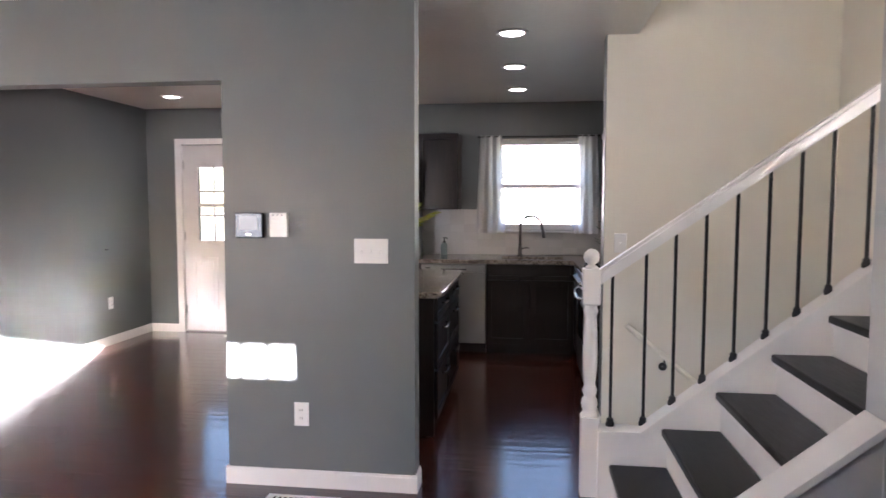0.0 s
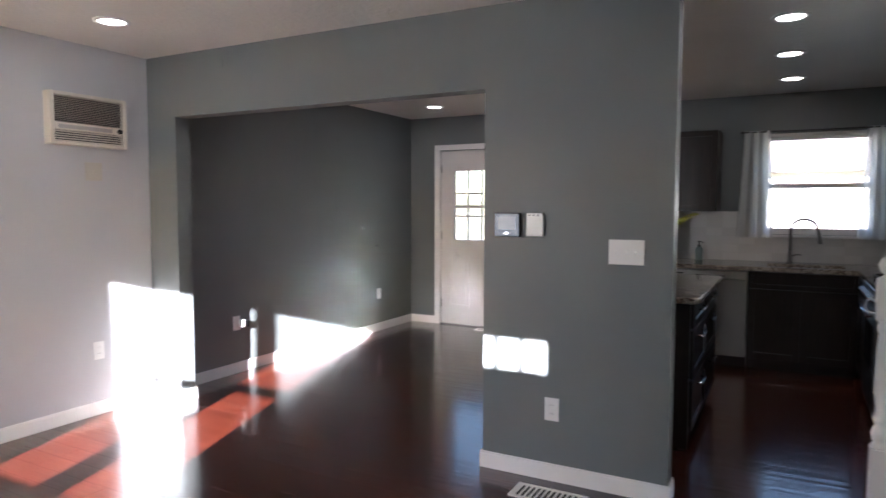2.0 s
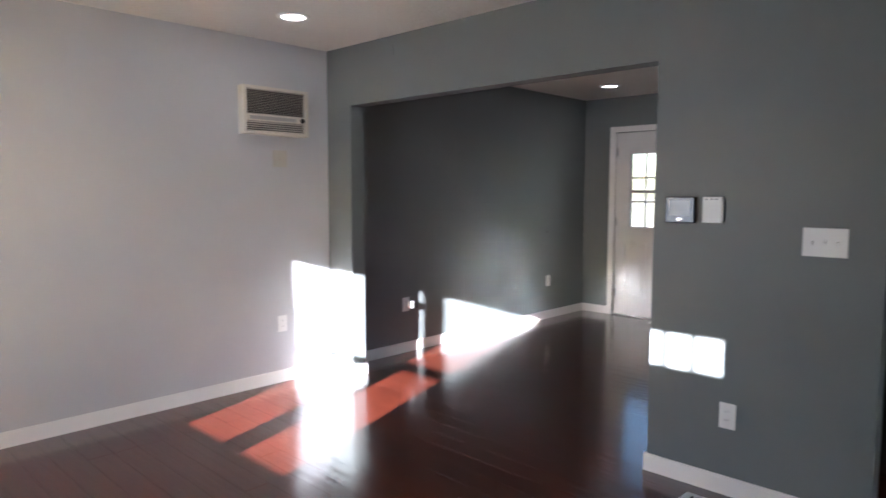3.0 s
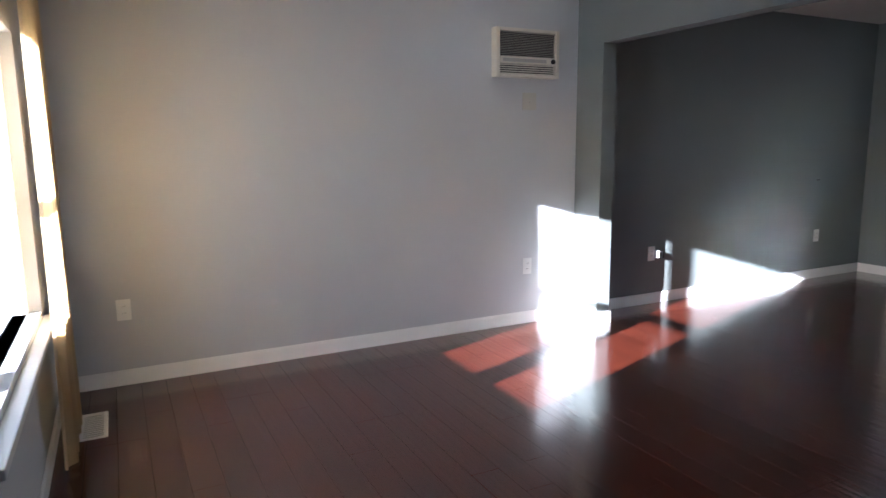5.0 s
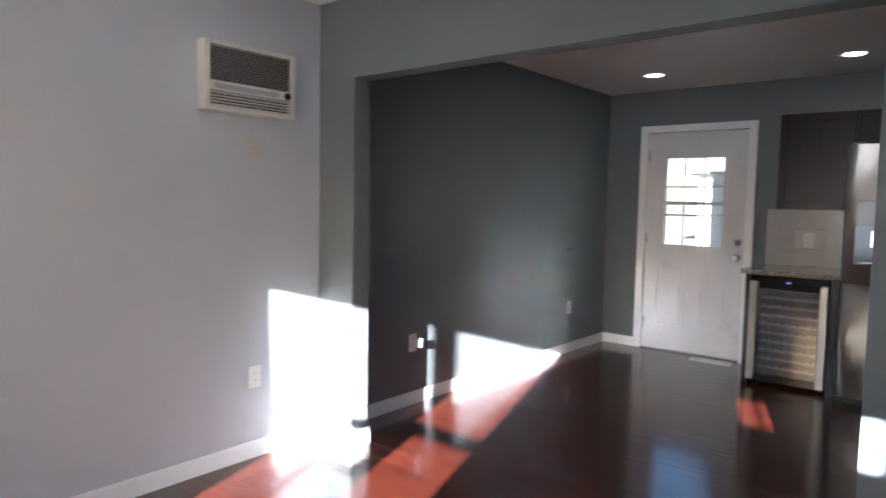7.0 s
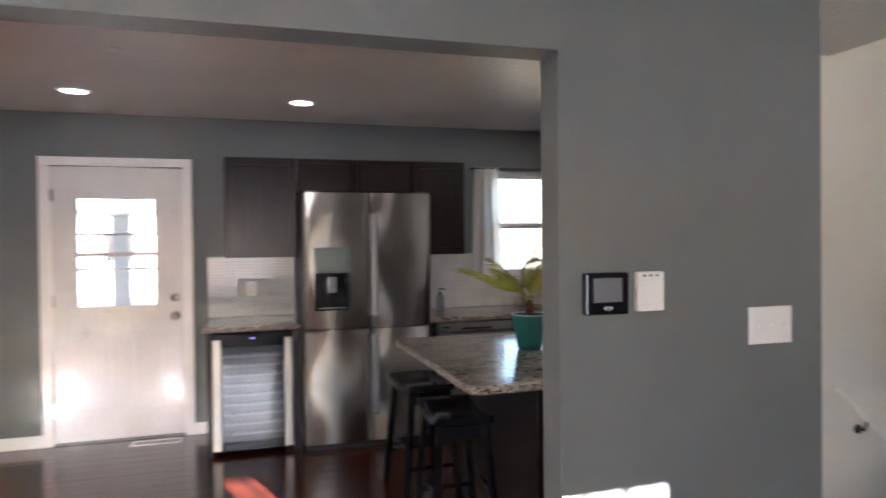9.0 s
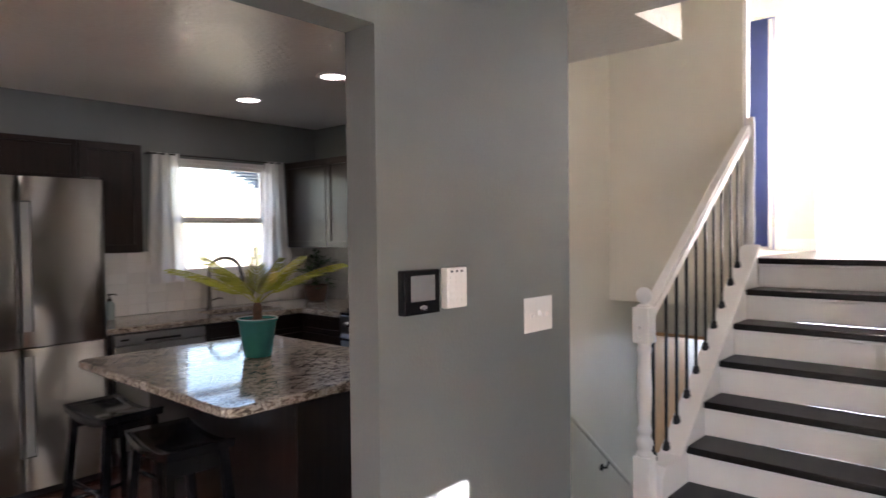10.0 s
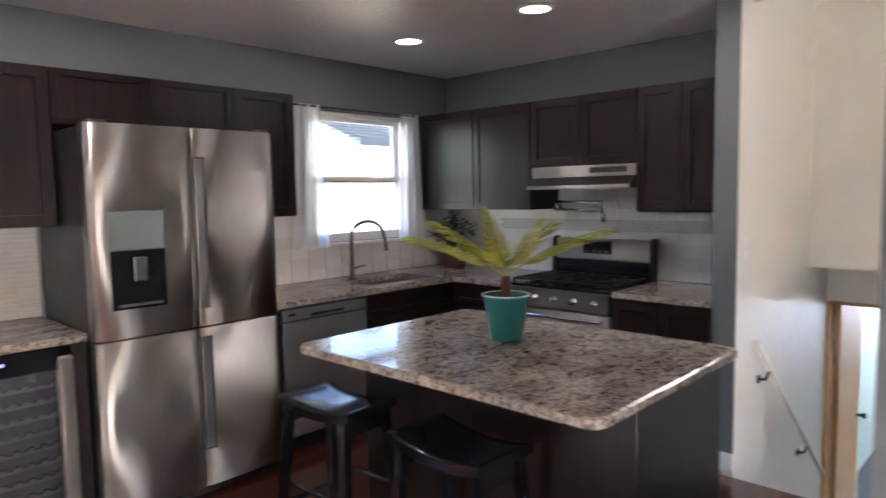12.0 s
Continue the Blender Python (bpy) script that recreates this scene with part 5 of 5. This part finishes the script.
def register(x0, x1, y0, y1, along_x, label):
    """A white floor register: a frame and its slats."""
    v = thing("floor_register", label, "floor vent", "floor registers")
    part("frame", boxes((x0, x1, y0, y0 + .018, 0, .006), (x0, x1, y1 - .018, y1, 0, .006), (x0, x0 + .018, y0 + .018, y1 - .018, 0, .006), (x1 - .018, x1, y0 + .018, y1 - .018, 0, .006)), M_WHITE, v)
    # flat black sheet in place of the shaded opening below the slats
    part("duct", boxes((x0 + .018, x1 - .018, y0 + .018, y1 - .018, .0005, .0015)), M_BLACK, v)
    n = 12
    for k in range(n):
        if along_x:
            a = x0 + .02 + (x1 - x0 - .04) * k / n
            part("slat", boxes((a, a + .010, y0 + .018, y1 - .018, .0016, .005)), M_WHITE, v)
        else:
            a = y0 + .02 + (y1 - y0 - .04) * k / n
            part("slat", boxes((x0 + .018, x1 - .018, a, a + .006, .0016, .005)), M_WHITE, v)
    return v


register(-2.475, -2.135, 6.43, 6.545, True, "white floor register by the back door")
register(-.530, -.175, 2.735, 2.895, True, "white floor register at the foot of the partition")
register(-3.02, -2.70, -.325, -.205, True, "white floor register by the front window")

# recessed ceiling lights, each with its lamp
can = thing("ceiling_light", "round recessed ceiling light, lit", "ceiling light", "recessed lights")
part("trim_ring", lathe(((.098, -.001), (.098, -.007), (.074, -.010), (.072, -.001)), 0, 0, 32), M_PLASTIC, can)
part("lens", lathe(((.072, -.004), (.070, -.0075), (.02, -.0085)), 0, 0, 32), M_CAN, can)
for i, (x, y) in enumerate(CANS):
    c = can if i == 0 else copy_thing(can, pose(x, y, CEIL))
    c.matrix_basis = pose(x, y, CEIL)
    PLACED.add(c)
    la = new("can_lamp", bpy.data.lights.new("can_lamp", 'AREA'))
    la.data.shape, la.data.size, la.data.energy, la.data.color = 'DISK', .13, CAN_WATTS, (1.0, .90, .78)
    la.matrix_world = pose(x, y, CEIL - .012)
sd_ = solid("smoke_sensor", lathe(((.030, CEIL - .001), (.030, CEIL - .012), (.018, CEIL - .020)), -2.25, 4.83, 16), M_PLASTIC, "small white ceiling sensor", "sensor")

# ---- outside ----
structure("ground", M_GROUND, (-120, 120, YB + .2, 160, -.6, -.35), (-120, 120, -160, YF - .5, -.6, -.35), (-120, XL - .5, YF - .5, YB + .2, -.6, -.35), (7.2, 120, YF - .5, YB + .2, -.6, -.35), label="dry grass")
nh = thing("neighbour_house", "pale neighbouring house behind the back yard", "house")
part("wall", boxes((-9, 5, 26, 34, -.35, 2.6)), M_SIDING, nh)
part("roof", prism([(25.3, 2.6), (34.7, 2.6), (30, 5.0)], 'x', -9.5, 5.5), M_ROOF, nh)
for x in (-6.5, -2.5):
    w = part("window", boxes((x, x + 1.2, 25.95, 25.999, .8, 1.9)), M_WHITE, nh)
    part("pane", boxes((x + .08, x + 1.12, 25.94, 25.949, .88, 1.82)), M_BLACKGLOSS, w)
pp = thing("porch_post", "white porch post outside the back door", "post")
part("shaft", boxes((-2.865, -2.72, 8.05, 8.19, -.35, 1.72), bevel=.006), M_SIDING, pp)
part("post_cap", boxes((-2.885, -2.70, 8.03, 8.21, 1.721, 1.75), bevel=.006), M_SIDING, pp)
aw = thing("patio_awning", "blue-grey slatted patio awning behind the house", "awning")
for k in range(9):
    part("slat", boxes((2.02, 4.2, 8.10 + k * .12, 8.215 + k * .12, 2.03 + k * .045, 2.05 + k * .045)), M_AWNING, aw)
part("beam", boxes((2.02, 4.2, 8.04, 8.095, 1.98, 2.06)), M_AWNING, aw)
part("post", boxes((4.1, 4.2, 8.1, 8.2, -.35, 2.028)), M_WHITE, aw)
part("post", boxes((4.1, 4.2, 9.0, 9.1, -.35, 2.388)), M_WHITE, aw)


# ---- pieces: tiles and planks ----
def tile_field(name, parent, mat, w, h, t, spots):
    """Tiles that share one mesh, each a bevelled slab facing -y."""
    me = mesh(name, boxes((-w / 2, w / 2, -t, 0, -h / 2, h / 2), bevel=.0008), mat)
    for m in spots:
        o = new(name, me)
        o.parent = parent
        o.matrix_basis = m


sp = tagged(new("backsplash_1", mesh("backsplash_1", boxes((-1.940, -1.290, YB - .004, YB - .0005, CT + .001, 1.349)), M_GROUT)), "glass mosaic strip backsplash over the wine cooler", "", "", "structure")
spots = []
for r in range(19):
    for c in range(6):
        x = -1.940 + .054 + c * .1083
        if not (abs(x + 1.62) < .06 and 1.03 < CT + .013 + r * .0243 < 1.17):
            spots.append(Matrix.Translation((x, YB - .004, CT + .0135 + r * .0243)))
tile_field("tile", sp, M_STRIP, .1055, .0215, .007, spots)
s2_ = tagged(new("backsplash_2", mesh("backsplash_2", boxes((-.372, KW0 - .04, YB - .004, YB - .0005, CT + .001, 1.349), (KW0 - .04, KW1 + .04, YB - .004, YB - .0005, CT + .001, KZ0 - .03), (KW1 + .04, XK - .005, YB - .004, YB - .0005, CT + .001, 1.349)), M_GROUT)), "white ceramic tile backsplash behind the sink", "", "", "structure")
spots = []
for r in range(6):
    for c in range(15):
        x, z = -.372 + .071 + c * .1425, CT + .04 + r * .0765
        if x > XK - .06 or (z > KZ0 - .06 and KW0 - .11 < x < KW1 + .11):
            continue
        spots.append(Matrix.Translation((x, YB - .004, z)))
tile_field("tile", s2_, M_TILE, .1395, .0735, .006, spots)
s3_ = tagged(new("backsplash_3", mesh("backsplash_3", boxes((XK - .004, XK - .0005, YE2 + .006, 6.61, CT + .001, 1.349), (XK - .004, XK - .0005, RY0, RY1, 1.349, 1.488)), M_GROUT)), "white ceramic tile backsplash behind the range", "", "", "structure")
spots = []
for r in range(8):
    for c in range(17):
        y, z = YE2 + .08 + c * .1425, CT + .04 + r * .0765
        if y > YB - .08 or (z > 1.32 and not RY0 + .06 < y < RY1 - .06) or (1.2 < z < 1.30 and y < 6.0):
            continue
        spots.append(Matrix.Translation((XK - .004, y, z)) @ Matrix.Rotation(radians(-90), 4, 'Z'))
tile_field("tile", s3_, M_TILE, .1395, .0735, .006, spots)
tile_field("mosaic_tile", s3_, M_STRIP, .094, .0185, .008, [Matrix.Translation((XK - .004, YE2 + .06 + c * .0965 + (.03 if r % 2 else 0), CT + .04 + 4 * .0765 - .0275 + r * .0205)) @ Matrix.Rotation(radians(-90), 4, 'Z') for r in range(4) for c in range(19)])

fl = tagged(new("floor", mesh("floor", boxes((XL, XE - .08, YF, YB, -.021, -.019), (XE - .08, XK, YE2, YB, -.021, -.019), (XE - .08, XH, YF, YS1 + .07, -.021, -.019)), M_TREAD)), "glossy hand-scraped cherry plank floor", "", "", "structure")
PW, cache, rp = .127, {}, random.Random(11)


def plank(x0, x1, y0, y1):
    key = (round(x1 - x0, 2), round(y1 - y0, 3))
    if key not in cache:
        l, w, c = key[0] - .0006, key[1] - .0006, .0008
        v = [(0, 0, -.019), (l, 0, -.019), (l, w, -.019), (0, w, -.019), (0, 0, -c), (l, 0, -c), (l, w, -c), (0, w, -c), (c, c, 0), (l - c, c, 0), (l - c, w - c, 0), (c, w - c, 0)]
        f = [(4, 5, 9, 8), (5, 6, 10, 9), (6, 7, 11, 10), (7, 4, 8, 11), (8, 9, 10, 11), (0, 1, 5, 4), (1, 2, 6, 5), (2, 3, 7, 6), (3, 0, 4, 7)]
        me = bpy.data.meshes.new("plank")
        me.from_pydata(v, [], f)
        me.materials.append(M_FLOOR)
        cache[key] = me
    o = new("plank", cache[key])
    o.parent = fl
    o.location = (x0, y0, 0)


y = YF
row = 0
while y < YB - .01:
    y1 = min(y + PW, YB)
    ends = [XL, XE - .08] if YS1 + .06 < y < YE2 else [XL, XK] if y >= YE2 else [XL, 2.6]
    x = ends[0]
    first = True
    while x < ends[1] - .01:
        ln = rp.choice((.5, .8, 1.1, 1.4)) if first else rp.choice((1.3, 1.5, 1.7))
        first = False
        x1 = min(x + ln, ends[1])
        if ends[1] - x1 < .25:
            x1 = ends[1]
        plank(x, x1, y, y1)
        x = x1
    y = y1
structure("floor_east", M_FLOOR, (2.6, XH, YF, YS1, -.019, 0), label="cherry floor beyond the stairs")

# every Empty stands at the base of its thing
for ob in list(scene.objects):
    if ob.type == 'EMPTY' and ob.parent is None and ob not in PLACED and ob.children:
        cs = [Vector(c) for ch in ob.children_recursive if ch.type == 'MESH' for c in ch.bound_box]
        base = Vector(((min(c.x for c in cs) + max(c.x for c in cs)) / 2, (min(c.y for c in cs) + max(c.y for c in cs)) / 2, min(c.z for c in cs)))
        ob.location = base
        for ch in ob.children:
            ch.location = ch.location - base
